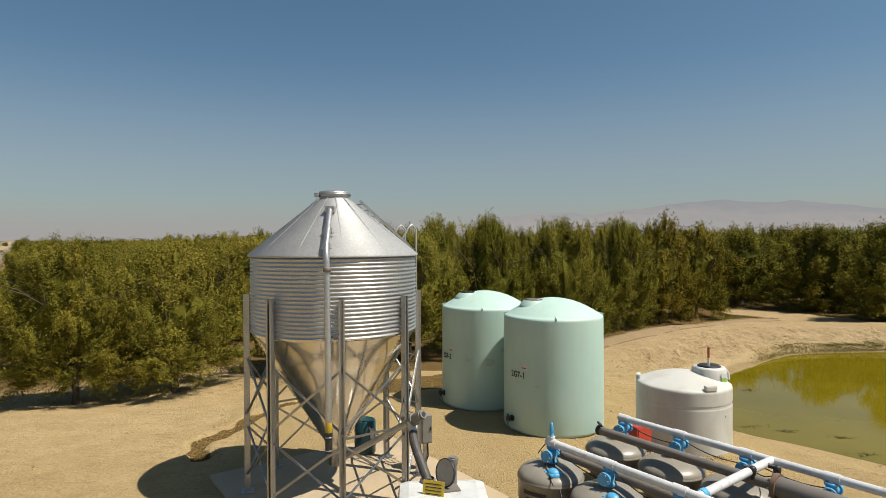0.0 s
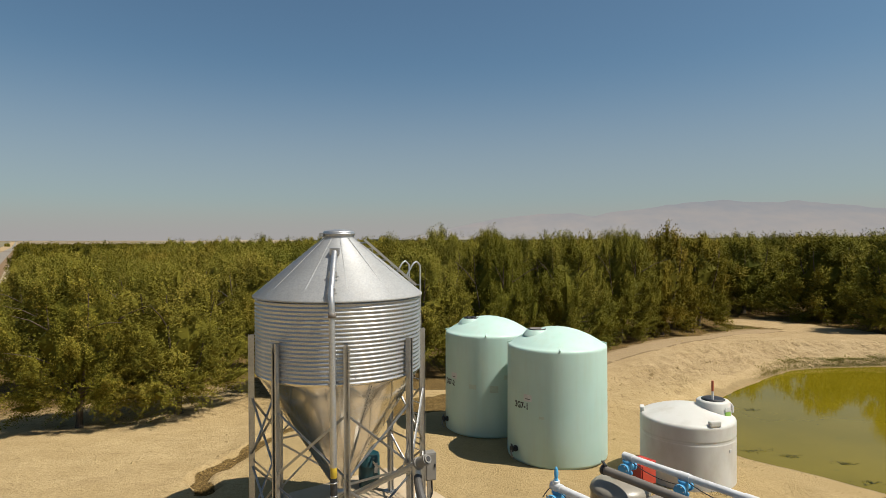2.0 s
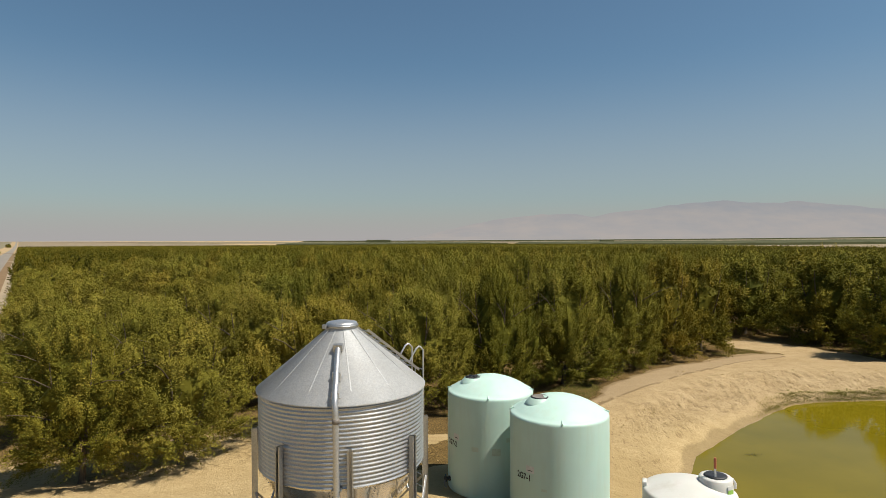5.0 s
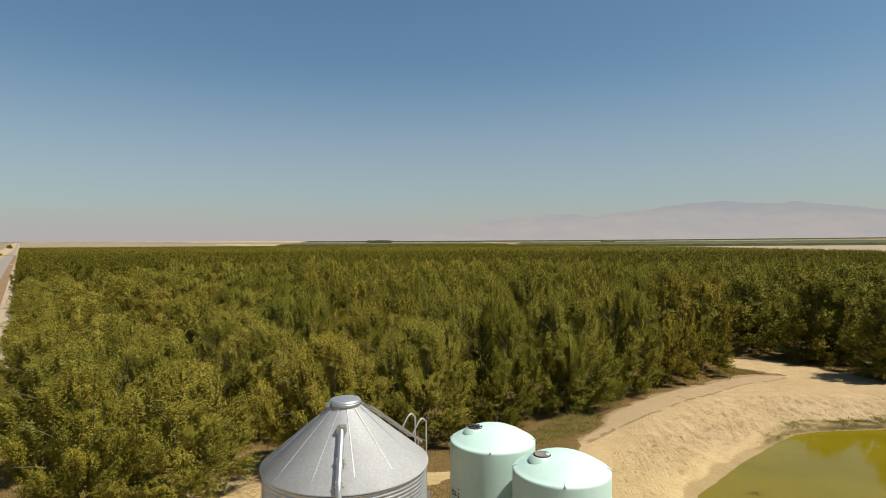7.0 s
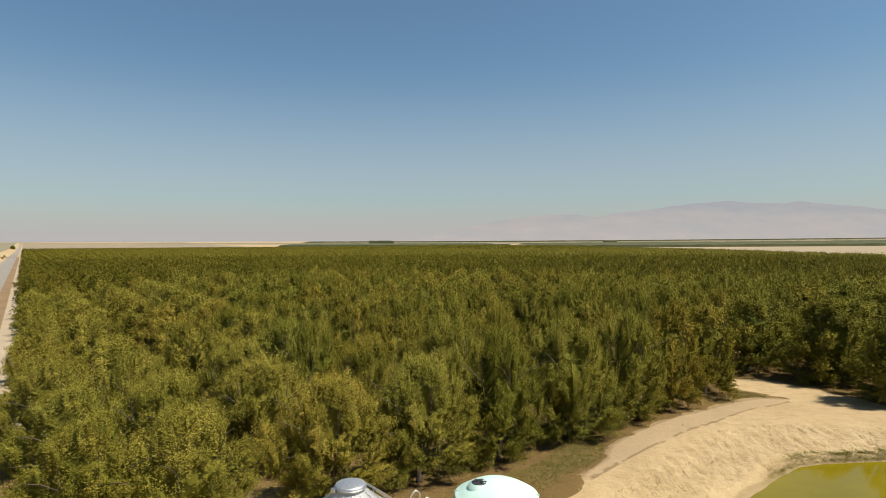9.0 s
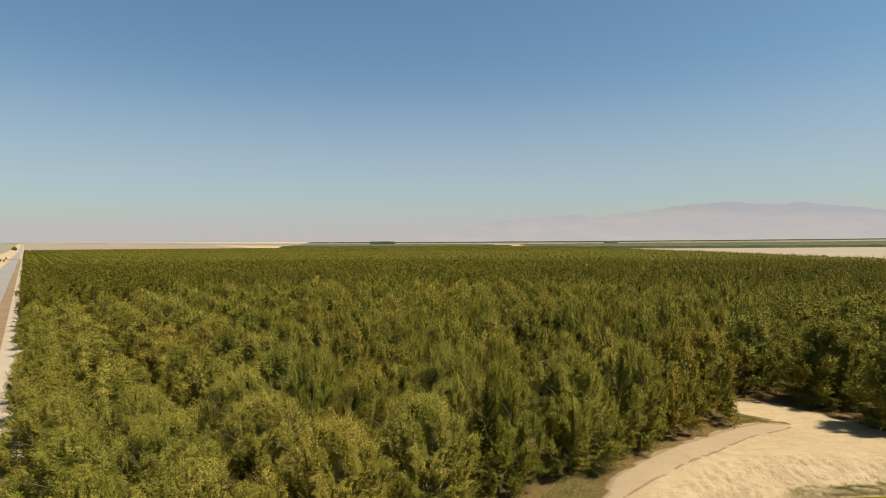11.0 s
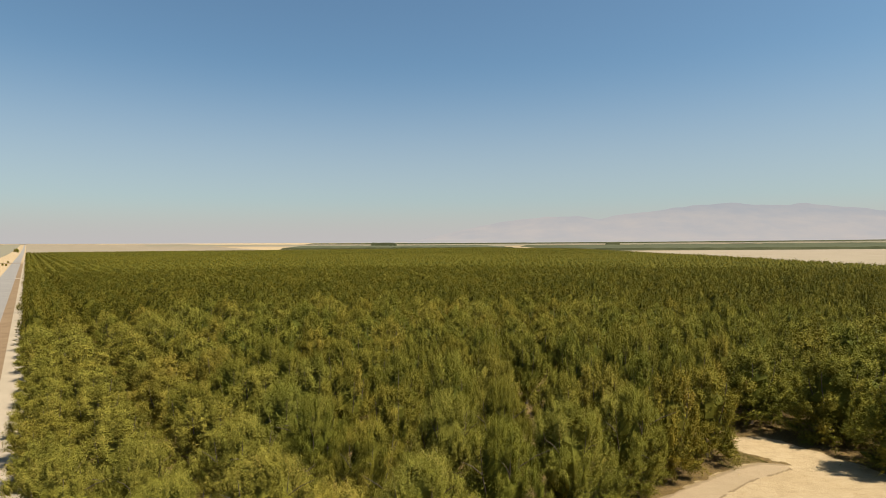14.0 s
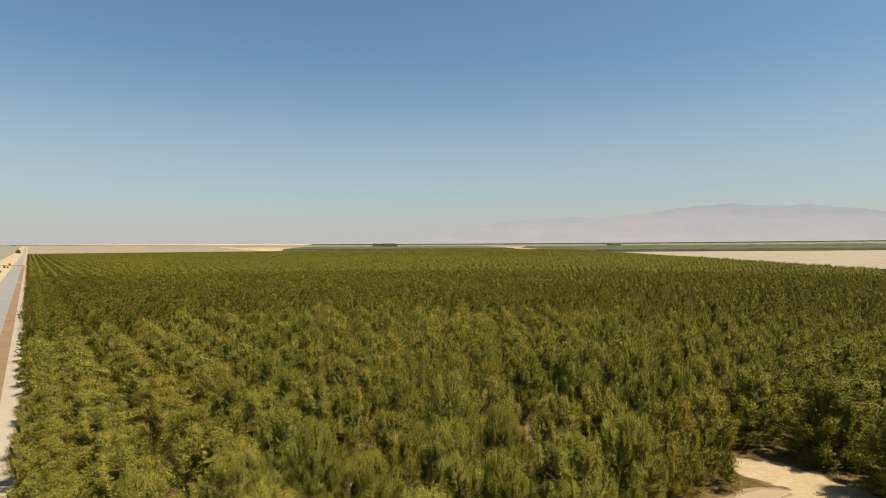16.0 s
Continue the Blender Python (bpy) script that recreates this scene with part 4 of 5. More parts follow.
part("riser", B().rod(along(-0.02, 0, 1.4), along(-0.02, 0, 1.63), 0.07, 14), M_PVC, p1)
av = thing("air_vent", "small blue plastic air vent on a white riser", "air vent", along(-0.02, 0, 1.63))
part("body", B().lathe([(0.042, 0), (0.042, 0.04), (0.03, 0.05), (0.04, 0.07), (0.046, 0.13), (0.042, 0.2), (0.03, 0.235), (0.022, 0.27), (0.001, 0.275)], 14), M_BLUE, av)
p2 = pipe_run("white_pipe", [along(-0.30, 2.60, 1.48), along(7.5, 2.60, 1.48)], 0.075, M_PVC, "white PVC backwash pipe above the filters")
for s_ in (-0.24, 1.17, 2.58, 4.05):
    part("tee", B().rod(along(s_ - 0.13, 2.60, 1.48), along(s_ + 0.13, 2.60, 1.48), 0.088, 16).rod(along(s_, 2.60, 1.36), along(s_, 2.60, 1.48), 0.085, 16), M_PVC, p2)
x_ = pipe_run("white_pipe", [along(3.14, 0, 1.50), along(3.04, 2.60, 1.49)], 0.075, M_PVC, "white PVC cross pipe joining both manifolds")
part("blue_coupling", B().rod(along(3.13, 0.1, 1.50), along(3.13, 0.22, 1.50), 0.09, 16), M_BLUE, x_)
pipe_run("steel_manifold", [along(0.15, 0.14, 1.28), along(6, 0.14, 1.28)], 0.085, M_GREYPIPE, "dull grey steel inlet pipe along the filters")
g2 = pipe_run("steel_manifold", [along(-0.35, 1.91, 1.30), along(3.5, 1.91, 1.30)], 0.095, M_GREYPIPE, "dull grey steel inlet pipe along the filters")
part("end_clamp", B().rod(along(-0.42, 1.91, 1.30), along(-0.34, 1.91, 1.30), 0.11, 16).box((0.05, 0.3, 0.04), along(-0.38, 1.91, 1.44), bevel=0.01), M_BLACK, g2)

rb = thing("control_box", "bright red steel control box behind the filters", "control box", along(-0.5, 3.4), GRID_TURN)
part("case", B().box((0.58, 0.45, 0.56), (0, 0, 0.88), bevel=0.025), M_RED, rb)
part("door", B().box((0.50, 0.02, 0.48), (0, -0.237, 0.88), bevel=0.008), M_RED, rb)
part("stand", B().box((0.12, 0.12, 0.68), (0, 0, 0.34), bevel=0.01), M_GREYBOX, rb)

drum = thing("plastic_drum", "dark teal plastic drum with a white label on the slab", "drum", (-2.05, 15.45, 0.08))
part("body", B().lathe([(0.001, 0), (0.25, 0), (0.27, 0.02), (0.275, 0.26), (0.285, 0.28), (0.275, 0.30), (0.275, 0.56), (0.285, 0.58), (0.275, 0.60), (0.27, 0.84), (0.25, 0.86), (0.24, 0.84), (0.001, 0.83)], 32), M_TEAL, drum)
part("label_sheet", B().box((0.12, 0.01, 0.26), (0.16, -0.235, 0.55), pose(0, 0, 0, 0, 0, 8)), M_LABEL, drum)


# ---- auger, hose and dosing machine ----
aug = thing("auger", "galvanised screw auger rising from the silo outlet", "auger")
tube_a, tube_b = Vector((-2.36, 13.40, 0.62)), Vector((-0.60, 11.93, 1.98))
part("tube", B().rod(tube_a, tube_b, 0.066, 16), M_LEG, aug)
ax_ = (tube_b - tube_a).normalized()
part("gear_motor", B().rod(tube_b, tube_b + ax_ * 0.26, 0.105, 18).rod(tube_b + ax_ * 0.26, tube_b + ax_ * 0.30, 0.085, 18).rod(tube_b - ax_ * 0.03, tube_b + ax_ * 0.02, 0.13, 18), M_GREYBOX, aug, "round grey gear motor")
part("motor_fan", B().rod(tube_b + ax_ * 0.30, tube_b + ax_ * 0.312, 0.05, 12), M_BLACK, aug)
part("spout", B().rod(tube_b + ax_ * -0.12, tube_b + ax_ * -0.12 + Vector((0.06, -0.05, -0.22)), 0.10, 16, 0.085), M_LEG, aug)
part("hanger", B().beam(tube_a.lerp(tube_b, 0.8), (-0.83, 12.5, 2.3), 0.04, 0.006), M_LEG, aug)
hs_ = B()
hp = bezier(tube_b + ax_ * -0.12 + Vector((0.06, -0.05, -0.2)), (-0.60, 11.45, 1.62), (-0.42, 10.7, 1.62), (-0.27, 10.02, 1.48), 76)
hs_.tube(hp, [0.064 + 0.022 * (i % 2) for i in range(77)], 14)
hs_.sm = [False] * len(hs_.f)
hose_ob = part("delivery_hose", hs_, M_HOSE)
tagged(hose_ob, "black ribbed rubber hose from auger to white machine", "hose")

mach = thing("dosing_machine", "white rounded dosing machine with an open round hatch", "machine", (0.0, 9.35, 0.0), 3)
part("housing", B().box((1.5, 1.7, 1.25), (0, 0, 0.875), bevel=0.19), M_WHITEPAINT, mach)
part("base_frame", B().box((1.4, 1.6, 0.25), (0, 0, 0.125), bevel=0.02), M_GREYBOX, mach)
hm = Matrix.Translation((0.06, 0.42, 1.74)) @ pose(0, 0, 0, 78, 0, -52)
part("hatch_lid", B().lathe([(0.001, 0.0), (0.20, 0.0), (0.215, 0.012), (0.215, 0.03), (0.001, 0.035)], 28, m=hm, smooth=False), M_ZINC, mach, "round dull grey hatch lid standing open")
part("lid_rim", B().lathe([(0.215, -0.004), (0.228, 0.0), (0.228, 0.036), (0.215, 0.04)], 28, m=hm), M_BLACK, mach)
part("hatch_base", B().box((0.42, 0.36, 0.03), (0.12, 0.35, 1.512), pose(0, 0, 0, 0, 0, 12), 0.008), M_GREYPIPE, mach)
part("motor", B().rod((0.18, 0.56, 1.49), (0.18, 0.56, 1.84), 0.068, 16).rod((0.18, 0.56, 1.84), (0.18, 0.56, 1.93), 0.084, 16).rod((0.18, 0.56, 1.93), (0.18, 0.56, 1.95), 0.06, 16), M_GREYBOX, mach, "small grey upright motor")
part("hose_socket", B().lathe([(0.13, 1.46), (0.13, 1.54), (0.11, 1.56)], 18, (-0.24, 0.66, 0)), M_GREYBOX, mach)
tilt = Matrix.Translation((-0.20, 0.14, 1.60)) @ pose(0, 0, 0, -14, 0, -22)
sign = part("warning_plate", B().box((0.36, 0.015, 0.28), (0.04, 0, -0.02), tilt, 0.003), M_YELLOW, mach, "yellow warning plate")
for j in range(4):
    part("print_bar", B().box((0.27, 0.004, 0.012), (0.04, -0.010, 0.07 - 0.05 * j), tilt), M_INK, sign)

cb = thing("control_cabinet", "grey enamel electric cabinet fixed beside the silo legs", "control box", (-0.44, 14.25, 0.0), 20)
part("case", B().box((0.26, 0.24, 0.66), (0, 0, 1.07), bevel=0.012), M_GREYBOX, cb)
part("door", B().box((0.22, 0.012, 0.60), (0, -0.127, 1.07), bevel=0.004), M_GREYBOX, cb)
part("latch", B().box((0.03, 0.03, 0.09), (0.085, -0.145, 1.1), bevel=0.006), M_BLACK, cb)
part("post", B().box((0.09, 0.09, 0.76), (0, 0.05, 0.38), bevel=0.006), M_LEG, cb)
part("conduit", B().tube([(0.05, 0, 0.75), (0.06, -0.02, 0.4), (-0.1, -0.1, 0.14), (-0.6, -0.6, 0.11), (-1.0, -0.9, 0.11)], 0.02, 8), M_BLACK, cb)

# fittings at the manifold's end
fl = thing("pipe_flange", "dull grey pipe body with a rusty bolted flange", "pipe fitting")
part("body", B().rod(along(3.48, 1.91, 1.30), along(4.9, 1.91, 1.30), 0.18, 22), M_GREYPIPE, fl)
part("flange", B().rod(along(3.42, 1.91, 1.30), along(3.50, 1.91, 1.30), 0.225, 24), M_RUST, fl)
for k in range(8):
    c = along(3.41, 1.91 + 0.202 * math.cos(k * 0.785), 1.30 + 0.202 * math.sin(k * 0.785))
    part("bolt", B().rod(c, Vector(c) + Vector((0.035 * AX, 0.035 * AY, 0)), 0.02, 6), M_LEG, fl)
for s_, w_ in ((3.36, 2.12), (3.12, 1.74)):
    v_ = thing("air_valve", "black plastic air valve on the steel pipe", "valve", along(s_, w_, 1.36), group="black air valves")
    part("stem", B().lathe([(0.035, 0), (0.035, 0.08), (0.055, 0.09), (0.065, 0.13), (0.065, 0.2), (0.045, 0.23), (0.001, 0.235)], 14), M_BLACK, v_)
    part("outlet", B().rod((0, 0, 0.19), (-0.13, 0.06, 0.21), 0.04, 10), M_BLACK, v_)


def control_tube(p, q, sag, label="thin black control tube between valves"):
    p, q = Vector(p), Vector(q)
    ob = part("control_tube", B().tube(bezier(p, p.lerp(q, 0.3) - Vector((0, 0, sag)), p.lerp(q, 0.7) - Vector((0, 0, sag)), q, 14), 0.011, 6), M_BLACK)
    tagged(ob, label, "tube", "control tubes")


for i in range(3):
    control_tube(along(1.42 * i, 0.10, 1.38), along(1.42 * i + 1.4, -0.12, 1.22), 0.10 + 0.05 * i)
    control_tube(along(1.41 * i - 0.2, 2.66, 1.36), along(1.41 * i + 1.15, 2.64, 1.27), 0.13)
control_tube(along(-0.2, -0.1, 1.3), along(0.5, -0.5, 0.92), 0.05)
control_tube(along(0.1, -0.1, 1.3), along(1.0, -0.62, 0.5), 0.15)
control_tube(along(-0.05, 0.02, 1.55), along(-0.25, -0.15, 1.25), -0.05)
control_tube(along(2.6, 2.6, 1.3), along(3.4, 2.12, 1.5), 0.22)


# ---- the orchard ----
def leaf_quads(p, d, n_len, n_wid, rng, face=None, loose=0.4, kite=False):
    """Pointed leaves at p along d, turned towards face: a triangle each, or a kite."""
    n = len(p)
    turn = rng.normal(size=(n, 3))
    side = np.cross(d, turn if face is None else face + loose * turn)
    side /= np.linalg.norm(side, axis=1, keepdims=True) + 1e-9
    L, W = n_len[:, None], n_wid[:, None]
    if kite:
        v = np.stack([p, p + d * L * 0.42 + side * W / 2, p + d * L, p + d * L * 0.42 - side * W / 2], 1).reshape(-1, 3)
        return v, np.arange(4 * n).reshape(n, 4)
    v = np.stack([p + d * L * 0.12 + side * W / 2, p + d * L, p - side * W / 2], 1).reshape(-1, 3)
    return v, np.arange(3 * n).reshape(n, 3)


def crown_shape(u, th, ph):
    """Crown radius at height share u and angle th: a lobed dome that draws in below."""
    base = np.interp(u, [0, 0.08, 0.22, 0.42, 0.6, 0.76, 0.9, 1.0], [0.86, 0.97, 1.0, 0.98, 0.9, 0.75, 0.5, 0.18])
    return base * (1 + 0.09 * np.sin(2 * th + ph[0]) + 0.08 * np.sin(3 * th + ph[1] + 4 * u) + 0.06 * np.sin(9 * u + 2 * th + ph[2]))


def unit(v):
    return v / (np.linalg.norm(v, axis=1, keepdims=True) + 1e-9)


def crown(seed, boughs, shoots, per, size, R=2.72, z0=0.6, z1=7.35, spread=0.34, reach=1.3, heart=0, leaders=18, wide=0.42, stray=0.5, along=0.4, loose=0.38, kite=False, mass=(6, 5)):
    """Boughs all over a dome; each one carries leafy shoots, hanging at the skirt and upright above it."""
    rng = np.random.RandomState(seed)
    ph = rng.rand(3) * 6.28
    j = np.arange(boughs)
    bu = np.clip((j + rng.uniform(-0.8, 1.8, boughs)) / boughs, 0, 1) ** 0.92
    bt = j * 2.39996 + rng.normal(0, 0.22, boughs)
    out = np.c_[np.cos(bt), np.sin(bt), np.zeros(boughs)]
    rise = np.interp(bu, [0, 0.12, 0.3, 0.5, 1.0], [-0.05, 0.35, 0.95, 1.28, 1.5])
    fan = spread * np.interp(bu, [0, 0.2, 0.45, 1.0], [1.3, 1.0, 0.6, 0.5])
    e = out * np.cos(rise)[:, None] + np.c_[np.zeros((boughs, 2)), np.sin(rise)]
    tip = out * (R * crown_shape(bu, bt, ph) * rng.uniform(0.66, 1.12, boughs))[:, None] + np.c_[np.zeros((boughs, 2)), z0 + (z1 - z0) * bu]
    blen = reach * rng.uniform(0.75, 1.2, boughs)
    lead = np.argsort(-bu)[:leaders]
    tip[lead, 2] += rng.uniform(0.0, 0.5, len(lead))
    foot = tip - e * blen[:, None]
    n = boughs * shoots
    s = np.repeat(j, shoots)
    way = unit(e[s] + rng.normal(0, 1, (n, 3)) * fan[s][:, None] + np.c_[np.zeros((n, 2)), 0.30 * bu[s]])
    start = foot[s] + rng.normal(0, 0.15 * reach, (n, 3))
    slen = blen[s] * rng.uniform(0.6, 1.12, n)
    m = n * per
    q = np.repeat(np.arange(n), per)
    k = np.tile((np.arange(per) + 0.5) / per, n) ** 0.8
    ring = unit(rng.normal(size=(m, 3)) * (1, 1, 0.6))
    sag = np.c_[np.zeros((m, 2)), -0.40 * k ** 2 * (1 - bu[s][q])]
    p = start[q] + way[q] * (k * slen[q])[:, None] + sag * slen[q][:, None] + ring * (0.03 + 0.55 * size)
    d = unit(way[q] * along + ring * 0.3 + rng.normal(0, stray, (m, 3)) * (1, 1, 1.2))
    ln = size * rng.uniform(0.65, 1.3, m)
    # leaves turn outwards from their bough, so that each bough has a lit and a shaded side
    b = s[q]
    rel = p - foot[b]
    side = unit(rel - e[b] * (rel * e[b]).sum(1, keepdims=True))
    face = side * 0.75 + ring * 0.2 + out[b] * (0.55 - 0.35 * bu[b])[:, None] + np.c_[np.zeros((m, 2)), (0.13 + 0.85 * bu[b] ** 2) * (0.6 + k)]
    v, f = leaf_quads(p, d, ln, ln * wide * rng.uniform(0.86, 1.18, m), rng, face, loose, kite)
    tone = np.repeat(0.68 * rng.rand(boughs)[s] + 0.32 * rng.rand(n), per)
    if heart:
        # leaves round the limbs inside; their darkest tones paint the shade in there
        uu, tt = rng.uniform(0.06, 0.9, heart), rng.rand(heart) * 6.283
        rr = R * crown_shape(uu, tt, ph) * np.sqrt(rng.uniform(0.02, 0.55, heart))
        hp = np.c_[rr * np.cos(tt), rr * np.sin(tt), z0 + (z1 - z0) * uu]
        hl = rng.uniform(1.4, 2.2, heart) * size
        hv, hf = leaf_quads(hp, unit(rng.normal(size=(heart, 3))), hl, hl * 0.5, rng, kite=kite)
        v, f = np.concatenate([v, hv]), np.concatenate([f, hf + len(v)])
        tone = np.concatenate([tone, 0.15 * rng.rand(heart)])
    if mass:
        # dark cores paint shade inside the boughs; one big body blocks light
        shade_tone = 0.12 * rng.rand(boughs)
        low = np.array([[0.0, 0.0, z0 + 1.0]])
        for add in (masses(rng, foot, e, blen * 0.7, reach * rng.uniform(0.10, 0.16, boughs), mass[0], mass[1], shade_tone, kite),
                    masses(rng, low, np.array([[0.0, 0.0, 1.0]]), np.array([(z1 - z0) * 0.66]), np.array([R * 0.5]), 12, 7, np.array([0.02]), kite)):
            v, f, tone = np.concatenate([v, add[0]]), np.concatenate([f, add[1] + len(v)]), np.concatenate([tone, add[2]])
    return v, f, tone


def masses(rng, foot, e, length, radius, sides, rings, tone, kite):
    """Stand-in for the dense inner leafage of boughs: a rough spindle along each one, inside its leaves, blocking
    light.
    """
    n = len(foot)
    side = unit(np.cross(e, rng.normal(size=(n, 3))))
    other = np.cross(e, side)
    u = np.linspace(0.0, 1.0, rings)
    w = np.interp(u, [0, 0.2, 0.55, 0.85, 1.0], [0.3, 0.8, 1.0, 0.75, 0.2])
    t = 2 * math.pi * np.arange(sides) / sides
    R = radius[:, None, None] * w[None, :, None] * rng.uniform(0.72, 1.25, (n, rings, sides))
    U = length[:, None, None] * (u[None, :, None] + rng.uniform(-0.06, 0.06, (n, rings, sides)))
    v = foot[:, None, None] + e[:, None, None] * U[..., None] + side[:, None, None] * (R * np.cos(t))[..., None] + other[:, None, None] * (R * np.sin(t))[..., None]
    i, j = np.meshgrid(np.arange(sides), np.arange(rings - 1))
    a, b = (j * sides + i).ravel(), (j * sides + (i + 1) % sides).ravel()
    f = np.c_[a, b, b + sides, a + sides]
    if not kite:
        f = np.concatenate([f[:, :3], f[:, [0, 2, 3]]])
    f = f[None] + (sides * rings * np.arange(n))[:, None, None]
    per = f.shape[1]
    return v.reshape(-1, 3), f.reshape(-1, f.shape[2]), np.repeat(tone, per)


def dome(seed, n, rings, R, z0, z1):
    """The leafy mass of a far crown as a rough lobed dome of triangles, its low tones painting the shade between
    shoots.
    """
    rng = np.random.RandomState(seed)
    ph = rng.rand(3) * 6.28
    us = np.linspace(0.0, 0.93, rings)
    v = [(R * float(crown_shape(u, t, ph)) * rng.uniform(0.86, 1.12) * math.cos(t), R * float(crown_shape(u, t, ph)) * rng.uniform(0.86, 1.12) * math.sin(t), z0 + (z1 - z0) * (u + rng.uniform(-0.05, 0.05)))
         for i, u in enumerate(us) for t in (2 * math.pi * (c + 0.5 * (i % 2)) / n for c in range(n))] + [(0, 0, z1)]
    f = []
    for i in range(rings - 1):
        for c in range(n):
            a0, a1, b0, b1 = i * n + c, i * n + (c + 1) % n, (i + 1) * n + c, (i + 1) * n + (c + 1) % n
            f += [(a0, a1, b0), (a1, b1, b0)]
    f += [((rings - 1) * n + c, (rings - 1) * n + (c + 1) % n, rings * n) for c in range(n)]
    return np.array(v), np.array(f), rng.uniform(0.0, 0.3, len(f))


def trunk(seed, fine=True):
    rng = random.Random(seed)
    b = B()
    b.tube([(0, 0, -0.15), (0.01, 0.02, 0.1), (0.03, 0.0, 0.5), (0.02, 0.03, 0.95)], [0.2, 0.15, 0.125, 0.13], 10)
    for i in range(5):
        a = i * 1.257 + rng.uniform(-0.3, 0.3)
        c, s, k = math.cos(a), math.sin(a), rng.uniform(0.8, 1.15)
        pts = [(0.02, 0.02, 0.85), (0.35 * c * k, 0.35 * s * k, 1.6), (0.95 * c * k, 0.95 * s * k, 3.0), (1.35 * c * k, 1.35 * s * k, 4.6), (1.5 * c * k, 1.5 * s * k, 6.2)]
        b.tube(pts, [0.09, 0.075, 0.055, 0.035, 0.012], 7)
        if fine:
            for j in range(4):
                q = Vector(pts[1 + j % 3])
                e = q + Vector((rng.uniform(-1, 1) + c, rng.uniform(-1, 1) + s, rng.uniform(0.3, 1.4)))
                b.tube([q, q.lerp(e, 0.5) + Vector((0, 0, 0.12)), e], [0.035, 0.025, 0.01], 5)
    return b


def toned(me, tone):
    """Each shoot has its own leaf tone; inner faces carry painted shade."""
    me.attributes.new("tone", "FLOAT", "FACE").data.foreach_set("value", np.asarray(tone, np.float32))
    return me


CROWNS, GREEN, TRUNKS = {}, {}, {}
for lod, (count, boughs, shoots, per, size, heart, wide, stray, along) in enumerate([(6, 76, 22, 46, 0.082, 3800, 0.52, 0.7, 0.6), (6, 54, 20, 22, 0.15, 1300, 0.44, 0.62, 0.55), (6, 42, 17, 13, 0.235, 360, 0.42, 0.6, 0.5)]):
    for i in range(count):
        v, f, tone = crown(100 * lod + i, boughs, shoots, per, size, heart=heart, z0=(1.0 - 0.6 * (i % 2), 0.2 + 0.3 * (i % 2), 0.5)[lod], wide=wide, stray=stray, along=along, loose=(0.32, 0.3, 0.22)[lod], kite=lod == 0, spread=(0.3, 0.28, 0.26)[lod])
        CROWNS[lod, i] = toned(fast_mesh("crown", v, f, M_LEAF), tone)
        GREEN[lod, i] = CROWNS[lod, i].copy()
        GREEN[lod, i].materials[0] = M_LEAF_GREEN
        TRUNKS[lod, i] = mesh_of(trunk(100 * lod + i, lod == 0), "trunk", M_BARK)

# tree (0, 1) stands at FIRST; rows run along T, the next row lies ROW further down the road
ROW, STEP, FIRST, TX, TY = 7.3, 6.13, (-10.9, 24.4), 0.7725, 0.635
PHASE = np.random.RandomState(9).uniform(-2.6, 2.6, 400)
ROW_HIGH = np.random.RandomState(8).uniform(0.94, 1.05, 40)
ROW_TURN = math.degrees(math.atan2(TY, TX))
TREE_LABELS = ["leafy olive-green almond tree on bare orchard soil", "yellowing almond tree with dry brownish leaves in a row", "dense dark green almond tree on bare orchard soil"]
GAPS = {(0, 9), (2, 7), (-1, 9), (-2, 9), (-3, 9), (-4, 9)}


def right_edge(x, y):
    return x < 246 + (y - 298) * 0.075


def orchard_spots():
    rng = np.random.RandomState(5)
    for i in range(-4, 196):
        for k in range(0, 200):
            jit, off = rng.rand(4), rng.uniform(-0.45, 0.45, 2)
            if (i, k) in GAPS or (i < 0 and k < 9):
                continue
            a, s = ROW * i + off[0], STEP * (k - 1) + off[1] + (2.1 if k == 0 else 0.0)
            s += PHASE[i] * float(smooth(1, 5, i)) * float(smooth(3, 12, k))
            x, y = FIRST[0] + AX * a + TX * s, FIRST[1] + AY * a + TY * s
            if k >= 10:
                # the block beyond the pond is set a little back
                s -= 3.0 if i < -1 else 0.0
                set_back = float(smooth(4, 0, i))
                x, y = FIRST[0] + AX * a + TX * s - 0.8 * set_back, FIRST[1] + AY * a + TY * s + 1.7 * set_back
            if y < 12 or not right_edge(x, y) or abs(x) > 0.80 * y + 9:
                continue
            yield i, k, x, y, jit


far_spots = []
